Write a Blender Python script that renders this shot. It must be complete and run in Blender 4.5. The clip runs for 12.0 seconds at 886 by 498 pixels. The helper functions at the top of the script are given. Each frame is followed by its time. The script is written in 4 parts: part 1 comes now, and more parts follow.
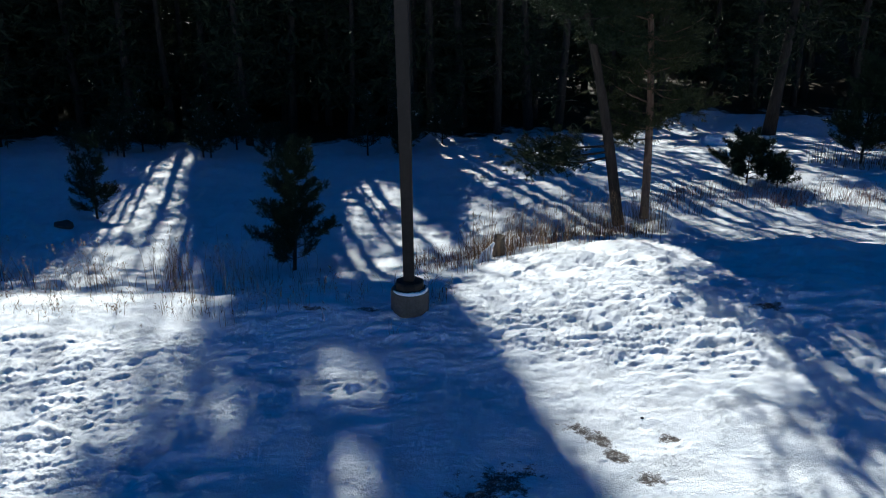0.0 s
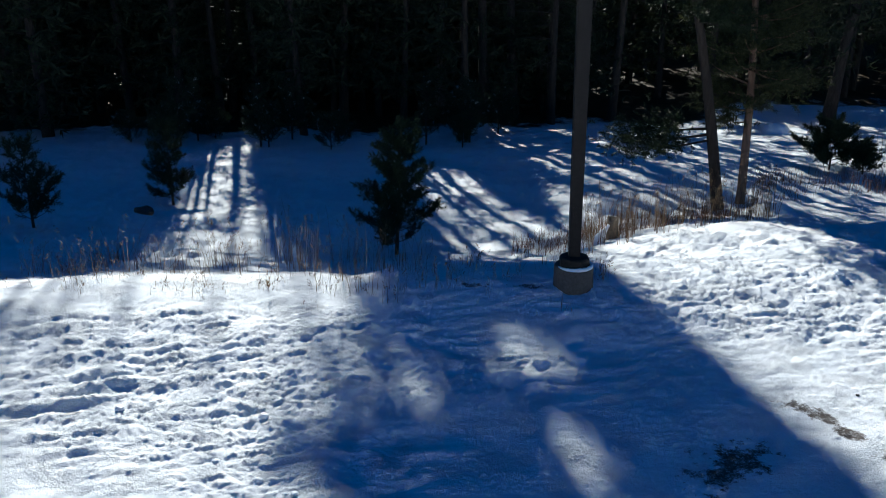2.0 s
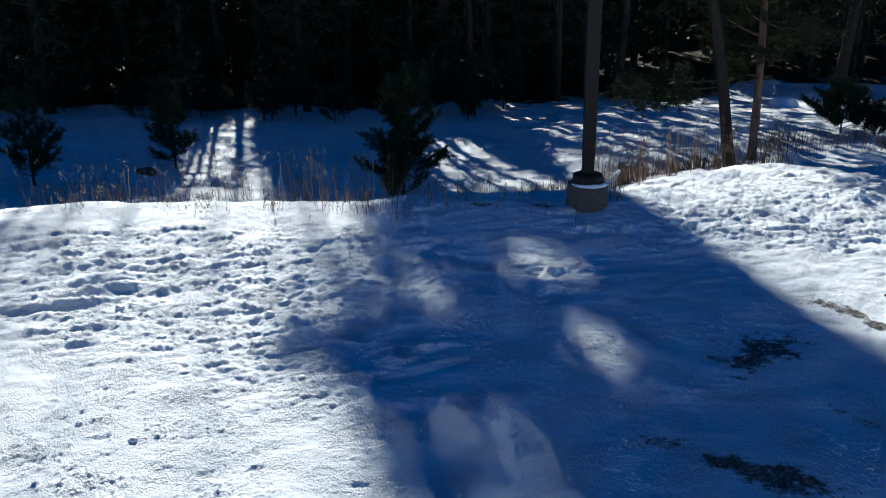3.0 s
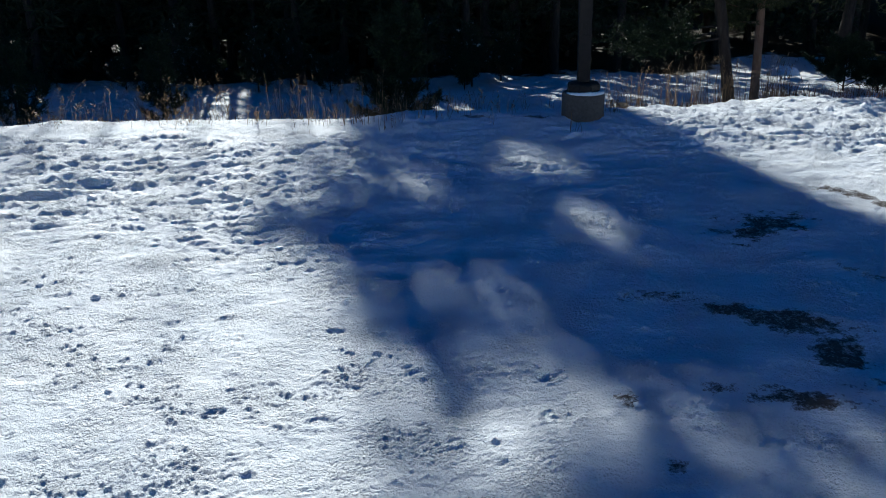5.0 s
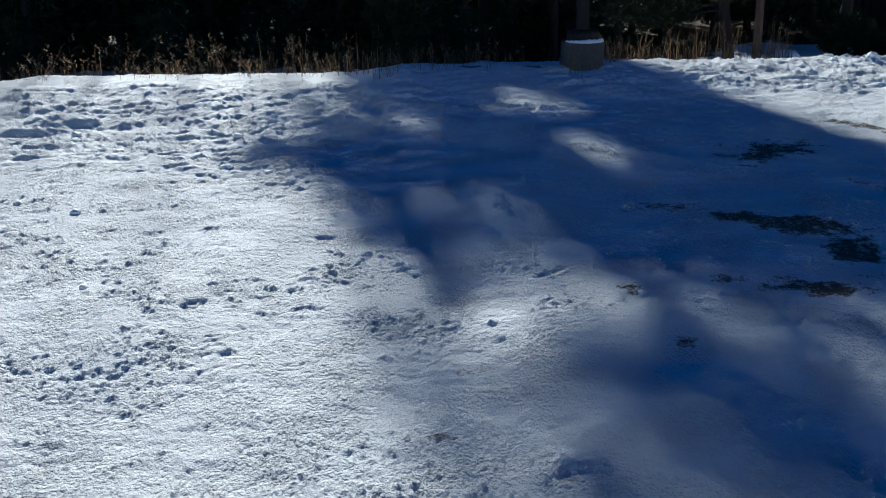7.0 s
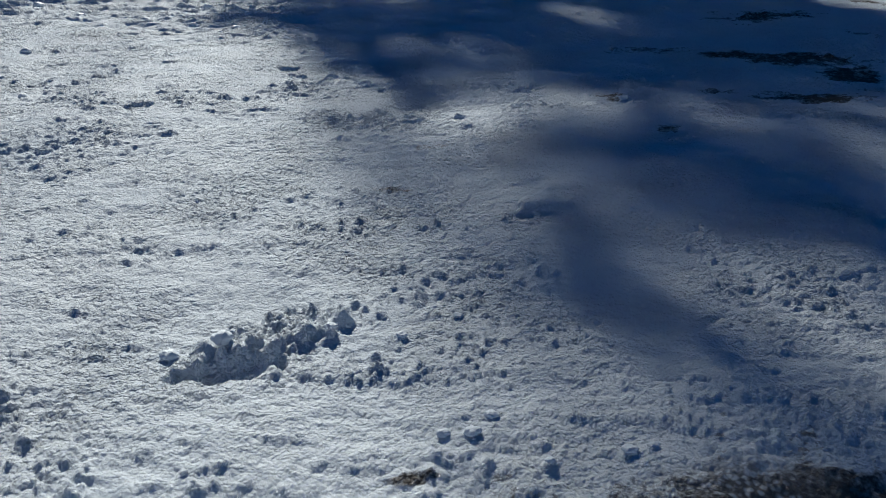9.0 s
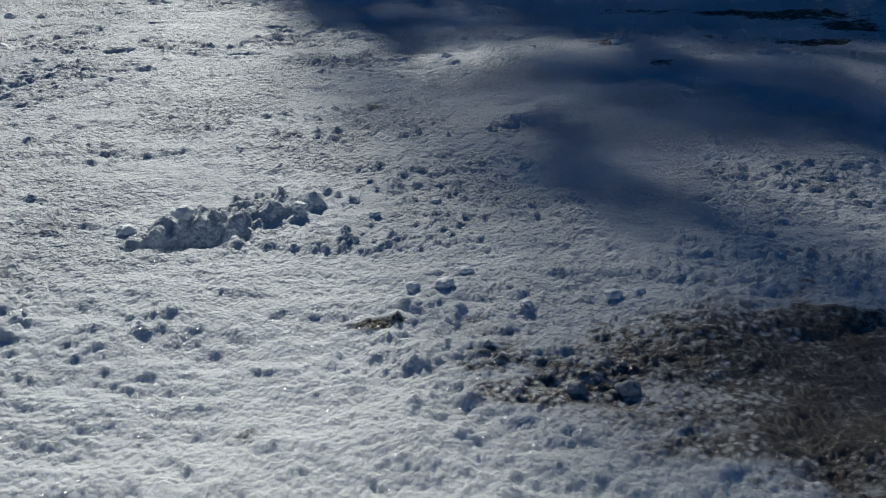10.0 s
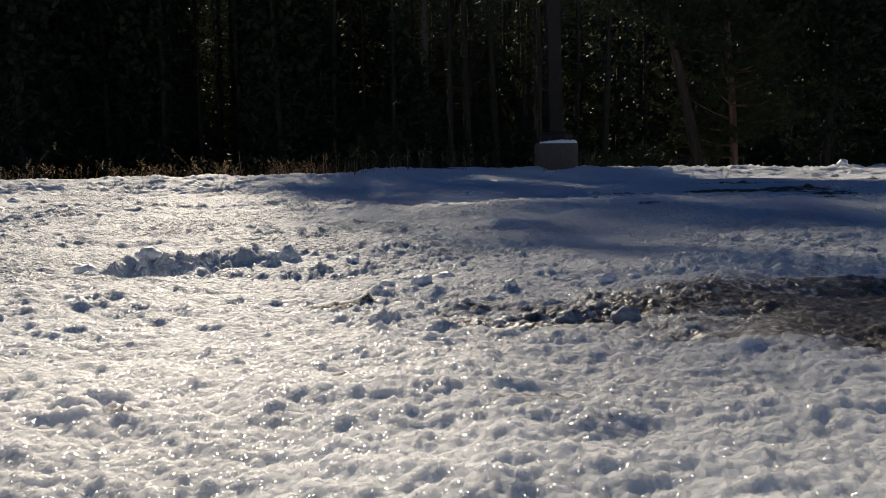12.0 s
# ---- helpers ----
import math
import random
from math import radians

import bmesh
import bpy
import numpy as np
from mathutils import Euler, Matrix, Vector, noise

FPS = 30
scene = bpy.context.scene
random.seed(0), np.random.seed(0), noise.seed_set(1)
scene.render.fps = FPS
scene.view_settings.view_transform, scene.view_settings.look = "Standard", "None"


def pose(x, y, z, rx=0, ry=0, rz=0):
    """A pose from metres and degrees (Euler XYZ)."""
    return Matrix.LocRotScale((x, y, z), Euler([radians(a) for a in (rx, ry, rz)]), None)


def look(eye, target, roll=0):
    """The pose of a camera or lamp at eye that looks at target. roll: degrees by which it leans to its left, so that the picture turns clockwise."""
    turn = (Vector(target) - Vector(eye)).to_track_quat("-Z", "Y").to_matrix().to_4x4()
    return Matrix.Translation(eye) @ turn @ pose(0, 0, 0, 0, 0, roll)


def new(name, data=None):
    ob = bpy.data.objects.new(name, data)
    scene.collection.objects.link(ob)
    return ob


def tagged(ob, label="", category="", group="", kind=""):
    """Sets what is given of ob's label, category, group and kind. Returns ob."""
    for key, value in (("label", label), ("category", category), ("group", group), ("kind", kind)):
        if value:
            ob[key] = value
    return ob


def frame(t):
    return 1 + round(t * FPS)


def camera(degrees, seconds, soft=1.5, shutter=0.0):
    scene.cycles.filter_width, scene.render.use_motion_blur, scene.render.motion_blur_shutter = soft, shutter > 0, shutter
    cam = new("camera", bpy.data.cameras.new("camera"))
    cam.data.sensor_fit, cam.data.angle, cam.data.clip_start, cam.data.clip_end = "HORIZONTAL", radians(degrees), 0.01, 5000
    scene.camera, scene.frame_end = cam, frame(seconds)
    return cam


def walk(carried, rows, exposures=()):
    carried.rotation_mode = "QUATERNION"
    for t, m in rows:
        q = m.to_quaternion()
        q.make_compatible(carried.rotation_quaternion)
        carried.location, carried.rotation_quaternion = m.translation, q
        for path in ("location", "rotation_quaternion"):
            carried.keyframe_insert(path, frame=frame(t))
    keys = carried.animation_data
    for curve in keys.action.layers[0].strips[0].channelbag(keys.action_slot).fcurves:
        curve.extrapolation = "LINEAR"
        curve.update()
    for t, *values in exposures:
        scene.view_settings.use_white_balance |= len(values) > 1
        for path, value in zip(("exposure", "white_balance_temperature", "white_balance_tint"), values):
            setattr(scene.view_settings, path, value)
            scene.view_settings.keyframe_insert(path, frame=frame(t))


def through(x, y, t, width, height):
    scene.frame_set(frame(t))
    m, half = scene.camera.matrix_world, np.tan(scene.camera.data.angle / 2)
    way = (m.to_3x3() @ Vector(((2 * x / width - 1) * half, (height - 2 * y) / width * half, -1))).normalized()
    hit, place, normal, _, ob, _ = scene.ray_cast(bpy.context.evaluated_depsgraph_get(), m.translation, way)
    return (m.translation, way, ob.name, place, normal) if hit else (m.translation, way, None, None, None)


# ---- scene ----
cam = camera(54.7, 12.0, soft=1.0)
PATH = [
    (0, (0.053, 0.03, 5.769), (0.025, 1.904, 5.071), 0.1),
    (0.5, (-0.554, 0.14, 5.777), (-0.597, 2.012, 5.074), 0.1),
    (1, (-1.566, 0.246, 5.787), (-1.608, 2.117, 5.083), -0.1),
    (1.5, (-2.155, 0.331, 5.726), (-2.195, 2.203, 5.021), 0.1),
    (2, (-2.365, 0.336, 5.247), (-2.405, 2.209, 4.546), 0.0),
    (2.5, (-2.452, 0.3, 4.599), (-2.496, 2.174, 3.902), -0.2),
    (3, (-2.468, 0.248, 3.952), (-2.515, 2.123, 3.258), -0.3),
    (3.5, (-2.469, 0.252, 3.469), (-2.517, 2.127, 2.776), -0.4),
    (3.7, (-2.448, 0.251, 3.451), (-2.494, 2.126, 2.756), -0.4),
    (5.3, (-2.331, 0.246, 2.562), (-2.383, 2.122, 1.87), -0.9),
    (5.5, (-2.333, 0.259, 2.595), (-2.386, 2.135, 1.904), -1.0),
    (6, (-2.342, 0.292, 2.564), (-2.394, 2.168, 1.874), -1.1),
    (6.5, (-2.343, 0.302, 2.228), (-2.394, 2.179, 1.541), -1.1),
    (7, (-2.306, 0.269, 1.901), (-2.356, 2.147, 1.214), -1.1),
    (7.2, (-2.29, 0.253, 1.76), (-2.339, 2.131, 1.073), -1.1),
    (8.8, (-2.175, 0.289, 1.085), (-2.222, 2.136, 0.318), -0.7),
    (9, (-2.166, 0.279, 0.993), (-2.205, 2.128, 0.231), -0.6),
    (9.5, (-2.119, 0.263, 0.783), (-2.161, 2.12, 0.041), -0.8),
    (10, (-2.11, 0.267, 0.641), (-2.151, 2.127, -0.091), -0.9),
    (10.5, (-2.108, 0.271, 0.568), (-2.147, 2.133, -0.161), -0.9),
    (11, (-2.097, 0.273, 0.511), (-2.134, 2.186, -0.071), -1.1),
    (11.5, (-2.088, 0.273, 0.338), (-2.12, 2.244, 0.002), -1.0),
    (12, (-2.081, 0.283, 0.183), (-2.111, 2.274, -0.003), -1.1),
]
EXPOSURES = [(0, 0.86, 5450, 8), (3.5, 0.84, 5400, 8), (5.5, 0.56, 5350, 8), (7, 0.38, 5300, 8), (9, -0.10, 5400, 8), (10, -0.28, 5600, 8), (10.5, -0.32, 5900, 9), (11, -0.30, 6200, 10), (12, 0.12, 6650, 15)]
walk(cam, [(t, look(eye, target, roll)) for t, eye, target, roll in PATH], EXPOSURES)

# ---- sky and sun ----
SUN_AZ, SUN_EL = 14.0, 27.0  # degrees to the left of +y, above the horizon
TO_SUN = Vector((-math.sin(radians(SUN_AZ)) * math.cos(radians(SUN_EL)),
                 math.cos(radians(SUN_AZ)) * math.cos(radians(SUN_EL)), math.sin(radians(SUN_EL))))
world = bpy.data.worlds.new("world")
scene.world = world
world.use_nodes = True
wn, wl = world.node_tree.nodes, world.node_tree.links
sky = wn.new("ShaderNodeTexSky")
sky.sky_type, sky.sun_disc = "NISHITA", False
sky.sun_elevation, sky.sun_rotation = radians(SUN_EL), radians(-SUN_AZ)
sky.altitude, sky.air_density, sky.dust_density, sky.ozone_density = 2900, 0.5, 0.0, 3.0
deep = wn.new("ShaderNodeHueSaturation")  # deep blue of a dry sky at altitude
deep.inputs["Hue"].default_value, deep.inputs["Saturation"].default_value, deep.inputs["Value"].default_value = 0.496, 1.27, 1.05
wl.new(sky.outputs[0], deep.inputs["Color"])
wl.new(deep.outputs[0], wn["Background"].inputs[0])
wn["Background"].inputs[1].default_value = 0.05
sun_data = bpy.data.lights.new("sun", "SUN")
sun_data.energy, sun_data.angle, sun_data.color = 5.0, radians(0.42), (1.0, 0.90, 0.71)
new("sun", sun_data).matrix_world = look(TO_SUN * 100, (0, 0, 0))


# ---- materials ----
def material(name, rough=0.8, spec=0.3):
    m = bpy.data.materials.new(name)
    m.use_nodes = True
    n, l = m.node_tree.nodes, m.node_tree.links
    b = n["Principled BSDF"]
    b.inputs["Roughness"].default_value = rough
    b.inputs["Specular IOR Level"].default_value = spec
    return m, n, l, b


def tex_noise(n, l, scale, detail=4, rough=0.55, coord="Object", stretch=None):
    tc = n.new("ShaderNodeTexCoord")
    t = n.new("ShaderNodeTexNoise")
    t.inputs["Scale"].default_value, t.inputs["Detail"].default_value, t.inputs["Roughness"].default_value = scale, detail, rough
    if stretch:
        mp = n.new("ShaderNodeMapping")
        mp.inputs["Scale"].default_value = stretch
        l.new(tc.outputs[coord], mp.inputs[0])
        l.new(mp.outputs[0], t.inputs["Vector"])
    else:
        l.new(tc.outputs[coord], t.inputs["Vector"])
    return t.outputs["Fac"]


def ramp(n, l, fac, stops):
    r = n.new("ShaderNodeValToRGB")
    while len(r.color_ramp.elements) < len(stops):
        r.color_ramp.elements.new(0.5)
    for e, (p, c) in zip(r.color_ramp.elements, stops):
        e.position, e.color = p, (*c, 1)
    l.new(fac, r.inputs[0])
    return r.outputs[0]


def mix(n, l, fac, a, b):
    x = n.new("ShaderNodeMix")
    x.data_type = "RGBA"
    for s, v in ((x.inputs[0], fac), (x.inputs[6], a), (x.inputs[7], b)):
        if hasattr(v, "is_linked"):
            l.new(v, s)
        else:
            s.default_value = v if isinstance(v, float) else (*v, 1)
    return x.outputs[2]


def maths(n, l, op, a, b, clamp=False):
    x = n.new("ShaderNodeMath")
    x.operation, x.use_clamp = op, clamp
    for s, v in zip(x.inputs, (a, b)):
        if hasattr(v, "is_linked"):
            l.new(v, s)
        else:
            s.default_value = v
    return x.outputs[0]


def bump(n, l, b, height, strength=0.5, distance=0.02, under=None):
    x = n.new("ShaderNodeBump")
    x.inputs["Distance"].default_value = distance
    if hasattr(strength, "is_linked"):
        l.new(strength, x.inputs["Strength"])
    else:
        x.inputs["Strength"].default_value = strength
    l.new(height, x.inputs["Height"])
    if under:
        l.new(under, x.inputs["Normal"])
    l.new(x.outputs[0], b.inputs["Normal"])
    return x.outputs[0]


def ground_material():
    """Snow, with bare soil where the dirt layer says and needle litter under the forest."""
    m, n, l, b = material("snow_ground", 0.62, 0.08)
    b.inputs["Subsurface Weight"].default_value, b.inputs["Subsurface Scale"].default_value = 0.5, 0.012
    b.inputs["Subsurface Radius"].default_value = (1.0, 1.0, 1.08)

    def layer(name):
        a = n.new("ShaderNodeAttribute")
        a.attribute_name = name
        return a.outputs["Fac"]

    dirt, litter, wet, coarse = layer("dirt"), layer("litter"), layer("wet"), layer("granular")
    tint = tex_noise(n, l, 1.3, 3)
    snow = ramp(n, l, tint, [(0.3, (0.78, 0.83, 0.89)), (0.7, (0.86, 0.89, 0.93))])
    # fine dusting of grit over the driven snow
    grit = tex_noise(n, l, 60, 5, 0.75)
    grit_mask = maths(n, l, "MULTIPLY", ramp(n, l, grit, [(0.60, (0, 0, 0)), (0.70, (1, 1, 1))]), 0.4)
    gate = ramp(n, l, tex_noise(n, l, 0.9, 3), [(0.45, (0, 0, 0)), (0.62, (1, 1, 1))])
    snow = mix(n, l, maths(n, l, "MULTIPLY", grit_mask, gate), snow, (0.42, 0.36, 0.29))
    soil = ramp(n, l, tex_noise(n, l, 30, 6, 0.7), [(0.3, (0.013, 0.008, 0.005)), (0.5, (0.045, 0.029, 0.018)), (0.72, (0.11, 0.078, 0.054))])
    # snow lies in grains and clots over the soil, thinner towards the middle of each patch
    fine = maths(n, l, "ADD", maths(n, l, "MULTIPLY", tex_noise(n, l, 10, 8, 0.75), 1.9), maths(n, l, "MULTIPLY", tex_noise(n, l, 45, 4, 0.7), 1.3))
    edge = maths(n, l, "ADD", maths(n, l, "MULTIPLY", dirt, 0.86), maths(n, l, "SUBTRACT", fine, 1.66))
    dirt_mask = ramp(n, l, edge, [(0.36, (0, 0, 0)), (0.53, (0.5, 0.5, 0.5)), (0.80, (0.94, 0.94, 0.94))])
    col = mix(n, l, dirt_mask, snow, soil)
    grains = n.new("ShaderNodeTexVoronoi")
    grains.inputs["Scale"].default_value = 75
    place = n.new("ShaderNodeTexCoord")
    l.new(place.outputs["Object"], grains.inputs["Vector"])
    heap = maths(n, l, "MULTIPLY", maths(n, l, "ADD", grains.outputs["Distance"], maths(n, l, "MULTIPLY", tex_noise(n, l, 7, 5, 0.6), 1.1)), 0.75)
    bare = ramp(n, l, heap, [(0.62, (0.22, 0.22, 0.22)), (0.88, (0.92, 0.92, 0.92))])
    col = mix(n, l, maths(n, l, "MULTIPLY", wet, bare), col, (0.060, 0.050, 0.042))
    # dark needle litter in place of snow, so the depth of the wood stays black
    needle = ramp(n, l, tex_noise(n, l, 5, 6, 0.7), [(0.35, (0.02, 0.015, 0.01)), (0.7, (0.07, 0.05, 0.03))])
    lit = maths(n, l, "SUBTRACT", maths(n, l, "ADD", litter, tex_noise(n, l, 0.5, 5, 0.7)), 0.5)
    col = mix(n, l, ramp(n, l, lit, [(0.45, (0, 0, 0)), (0.6, (1, 1, 1))]), col, needle)
    l.new(col, b.inputs["Base Color"])
    l.new(maths(n, l, "SUBTRACT", 0.62, maths(n, l, "MULTIPLY", wet, 0.34)), b.inputs["Roughness"])
    l.new(maths(n, l, "ADD", 0.07, maths(n, l, "MULTIPLY", wet, 0.5)), b.inputs["Specular IOR Level"])
    # ice crystals that glint, each facing its own way
    facets = n.new("ShaderNodeTexVoronoi")
    facets.inputs["Scale"].default_value = 800
    tc = n.new("ShaderNodeTexCoord")
    l.new(tc.outputs["Object"], facets.inputs["Vector"])
    tilt = n.new("ShaderNodeVectorMath")
    tilt.operation = "MULTIPLY_ADD"
    tilt.inputs[1].default_value, tilt.inputs[2].default_value = (1.6, 1.6, 0.6), (-0.8, -0.8, 0.6)
    l.new(facets.outputs["Color"], tilt.inputs[0])
    unit = n.new("ShaderNodeVectorMath")
    unit.operation = "NORMALIZE"
    l.new(tilt.outputs[0], unit.inputs[0])
    l.new(unit.outputs[0], b.inputs["Coat Normal"])
    b.inputs["Coat Roughness"].default_value = 0.16
    l.new(maths(n, l, "MULTIPLY", coarse, 0.10), b.inputs["Coat Weight"])
    l.new(maths(n, l, "ADD", 0.004, maths(n, l, "MULTIPLY", coarse, 0.020)), b.inputs["Subsurface Scale"])
    l.new(maths(n, l, "ADD", 0.06, maths(n, l, "MULTIPLY", coarse, 0.74)), b.inputs["Subsurface Weight"])
    # grain of the surface: the nearer, the coarser the crystals
    stir = n.new("ShaderNodeTexNoise")
    stir.inputs["Scale"].default_value, stir.inputs["Detail"].default_value = 18, 3
    l.new(tc.outputs["Object"], stir.inputs["Vector"])
    moved = n.new("ShaderNodeVectorMath")
    moved.operation = "MULTIPLY_ADD"
    moved.inputs[1].default_value = (0.02, 0.02, 0.02)
    l.new(stir.outputs["Color"], moved.inputs[0])
    l.new(tc.outputs["Object"], moved.inputs[2])

    def crumbs(scale):
        cells = n.new("ShaderNodeTexVoronoi")
        cells.inputs["Scale"].default_value = scale
        l.new(moved.outputs[0], cells.inputs["Vector"])
        return maths(n, l, "SUBTRACT", 1.0, cells.outputs["Distance"])

    packed = maths(n, l, "SUBTRACT", 1.0, maths(n, l, "MULTIPLY", coarse, 0.8))
    loose = ramp(n, l, tex_noise(n, l, 2.2, 4, 0.6), [(0.40, (0.15, 0.15, 0.15)), (0.62, (1, 1, 1))])
    first = bump(n, l, b, tex_noise(n, l, 32, 6, 0.7), maths(n, l, "MULTIPLY", packed, 0.5), 0.022)
    second = bump(n, l, b, crumbs(48), maths(n, l, "MULTIPLY", packed, maths(n, l, "MULTIPLY", loose, 1.0)), 0.022, first)
    third = bump(n, l, b, crumbs(110), maths(n, l, "ADD", maths(n, l, "MULTIPLY", loose, 0.5), 0.4), 0.010, second)
    bump(n, l, b, tex_noise(n, l, 260, 4, 0.75), 0.8, 0.004, third)
    return m


def foliage_material(name, dark, light, through=0.35, snow=0.0):
    m, n, l, b = material(name, 0.6, 0.18)
    geo = n.new("ShaderNodeNewGeometry")
    col = ramp(n, l, geo.outputs["Random Per Island"], [(0.0, dark), (1.0, light)])
    if snow:
        dust = ramp(n, l, tex_noise(n, l, 3.0, 4, 0.7), [(0.62 - snow, (0, 0, 0)), (0.70 - snow, (1, 1, 1))])
        col = mix(n, l, dust, col, (0.8, 0.84, 0.9))
    l.new(col, b.inputs["Base Color"])
    t = n.new("ShaderNodeBsdfTranslucent")
    l.new(col, t.inputs[0])
    s = n.new("ShaderNodeMixShader")
    s.inputs[0].default_value = through
    l.new(b.outputs[0], s.inputs[1])
    l.new(t.outputs[0], s.inputs[2])
    l.new(s.outputs[0], n["Material Output"].inputs["Surface"])
    return m


def bark_material(name, dark, light):
    m, n, l, b = material(name, 0.9, 0.15)
    f = tex_noise(n, l, 14, 6, 0.7, stretch=(1, 1, 0.16))
    col = ramp(n, l, f, [(0.3, dark), (0.7, light)])
    patches = ramp(n, l, tex_noise(n, l, 2.5, 4), [(0.45, (0, 0, 0)), (0.7, (1, 1, 1))])
    l.new(mix(n, l, patches, col, tuple(0.6 * a + 0.4 * c for a, c in zip(dark, light))), b.inputs["Base Color"])
    bump(n, l, b, f, 0.9, 0.03)
    return m


def plain_material(name, dark, light, scale=12, rough=0.85, metal=0.0, spec=0.3, depth=0.01, strength=0.5):
    m, n, l, b = material(name, rough, spec)
    b.inputs["Metallic"].default_value = metal
    f = tex_noise(n, l, scale, 6, 0.65)
    big = tex_noise(n, l, scale * 0.13, 3)
    col = ramp(n, l, f, [(0.3, dark), (0.7, light)])
    l.new(mix(n, l, maths(n, l, "MULTIPLY", big, 0.5), col, dark), b.inputs["Base Color"])
    bump(n, l, b, f, strength, depth)
    return m


GROUND = ground_material()
SNOW = plain_material("loose_snow", (0.78, 0.83, 0.89), (0.88, 0.91, 0.95), 30, 0.5, 0, 0.4, 0.01, 0.8)
NEEDLE = foliage_material("pine_needles", (0.011, 0.019, 0.008), (0.036, 0.050, 0.019), 0.08)
# pine needles lightened to olive: sun on one crown painted into its colour
NEEDLE_SUNLIT = foliage_material("sunlit_pine_needles", (0.022, 0.026, 0.010), (0.085, 0.090, 0.034), 0.3)
NEEDLE_DARK = foliage_material("spruce_needles", (0.018, 0.024, 0.012), (0.045, 0.055, 0.026), 0.25)
NEEDLE_SNOWY = foliage_material("snow_dusted_needles", (0.012, 0.022, 0.012), (0.03, 0.045, 0.022), 0.25, 0.01)
BARK = bark_material("grey_bark", (0.018, 0.014, 0.012), (0.070, 0.056, 0.046))
BARK_PALE = bark_material("pale_grey_bark", (0.07, 0.06, 0.052), (0.24, 0.21, 0.185))
BARK_RED = bark_material("reddish_bark", (0.10, 0.055, 0.035), (0.32, 0.20, 0.14))
CONCRETE = plain_material("pale_concrete", (0.065, 0.062, 0.058), (0.12, 0.115, 0.108), 25, 0.9)
POLE_PAINT = plain_material("dark_bronze_paint", (0.014, 0.012, 0.011), (0.026, 0.023, 0.021), 18, 0.6, 0.0, 0.2, 0.002, 0.3)
STRAW = foliage_material("dry_straw", (0.09, 0.058, 0.035), (0.27, 0.19, 0.11), 0.3)
BRUSH = foliage_material("reddish_twigs", (0.09, 0.045, 0.03), (0.26, 0.15, 0.10), 0.2)
# loose snow in a darker grey: shade painted onto the first two chunks
SHADED_SNOW = plain_material("shaded_snow", (0.26, 0.29, 0.33), (0.46, 0.50, 0.55), 60, 0.45, 0, 0.4, 0.008, 0.8)
ROCK = plain_material("dark_rock", (0.03, 0.028, 0.025), (0.12, 0.11, 0.10), 8, 0.9)
WOOD = plain_material("weathered_wood", (0.10, 0.075, 0.05), (0.28, 0.22, 0.16), 20, 0.9)


# ---- numeric helpers ----
def hashed(ix, iy, seed):
    h = (ix.astype(np.int64) * 374761393 + iy.astype(np.int64) * 668265263 + seed * 974711) & 0xFFFFFFFF
    h = ((h ^ (h >> 13)) * 1274126177) & 0xFFFFFFFF
    h = ((h ^ (h >> 16)) * 2246822519) & 0xFFFFFFFF
    return ((h ^ (h >> 15)) & 0xFFFFFF) / float(0xFFFFFF)


def smooth(a, b, x):
    t = np.clip((x - a) / (b - a), 0, 1)
    return t * t * (3 - 2 * t)


def wave(x, y, size, seed=0):
    """Smooth noise, about -1 to 1, with features of that size in metres."""
    x, y = x / size, y / size
    ix, iy = np.floor(x), np.floor(y)
    fx, fy = x - ix, y - iy
    ux, uy = fx * fx * fx * (fx * (fx * 6 - 15) + 10), fy * fy * fy * (fy * (fy * 6 - 15) + 10)

    def corner(dx, dy):
        a = hashed(ix + dx, iy + dy, seed) * 2 * math.pi
        return np.cos(a) * (fx - dx) + np.sin(a) * (fy - dy)
    top = corner(0, 0) * (1 - ux) + corner(1, 0) * ux
    low = corner(0, 1) * (1 - ux) + corner(1, 1) * ux
    return 1.5 * (top * (1 - uy) + low * uy)


def fbm(x, y, size, octaves=4, seed=0, gain=0.5):
    total, amp = 0, 1.0
    for k in range(octaves):
        total = total + amp * wave(x, y, size / 2 ** k, seed + 17 * k)
        amp *= gain
    return total


def lumps(x, y, size, seed, cover, weight):
    """Overlapping rounded lumps of uneven size, up to half as high as their cell is wide, where weight is above 0."""
    out = np.zeros(len(x))
    at = np.nonzero(weight > 0.001)[0]
    if not len(at):
        return out
    px, py = x[at] / size, y[at] / size
    px, py = px + 0.30 * wave(px, py, 0.7, seed + 3) + 0.2 * wave(px, py, 0.27, seed + 5), py + 0.30 * wave(px, py, 0.7, seed + 4) + 0.2 * wave(px, py, 0.27, seed + 6)
    ix, iy = np.floor(px), np.floor(py)
    best = np.zeros(len(at))
    for dx in (-1, 0, 1):
        for dy in (-1, 0, 1):
            a, b, c = (hashed(ix + dx, iy + dy, seed + k) for k in (0, 1, 2))
            r = np.where(c < cover, 0.22 + 0.36 * (c / cover) ** 2, 1e-6)
            d2 = ((px - ix - dx - a) ** 2 + (py - iy - dy - b) ** 2) / r ** 2
            best = np.maximum(best, 0.5 * np.minimum(r, 0.72) * np.maximum(0, 1 - d2) ** 0.8)
    out[at] = best * size * weight[at]
    return out


def billow(x, y, size, octaves=3, seed=0, gain=0.5):
    """Rounded humps with sharp creases between them, 0 upwards."""
    total, amp = 0, 1.0
    for k in range(octaves):
        total = total + amp * np.abs(wave(x + 0.31 * k, y - 0.17 * k, size / 2 ** k, seed + 13 * k))
        amp *= gain
    return total


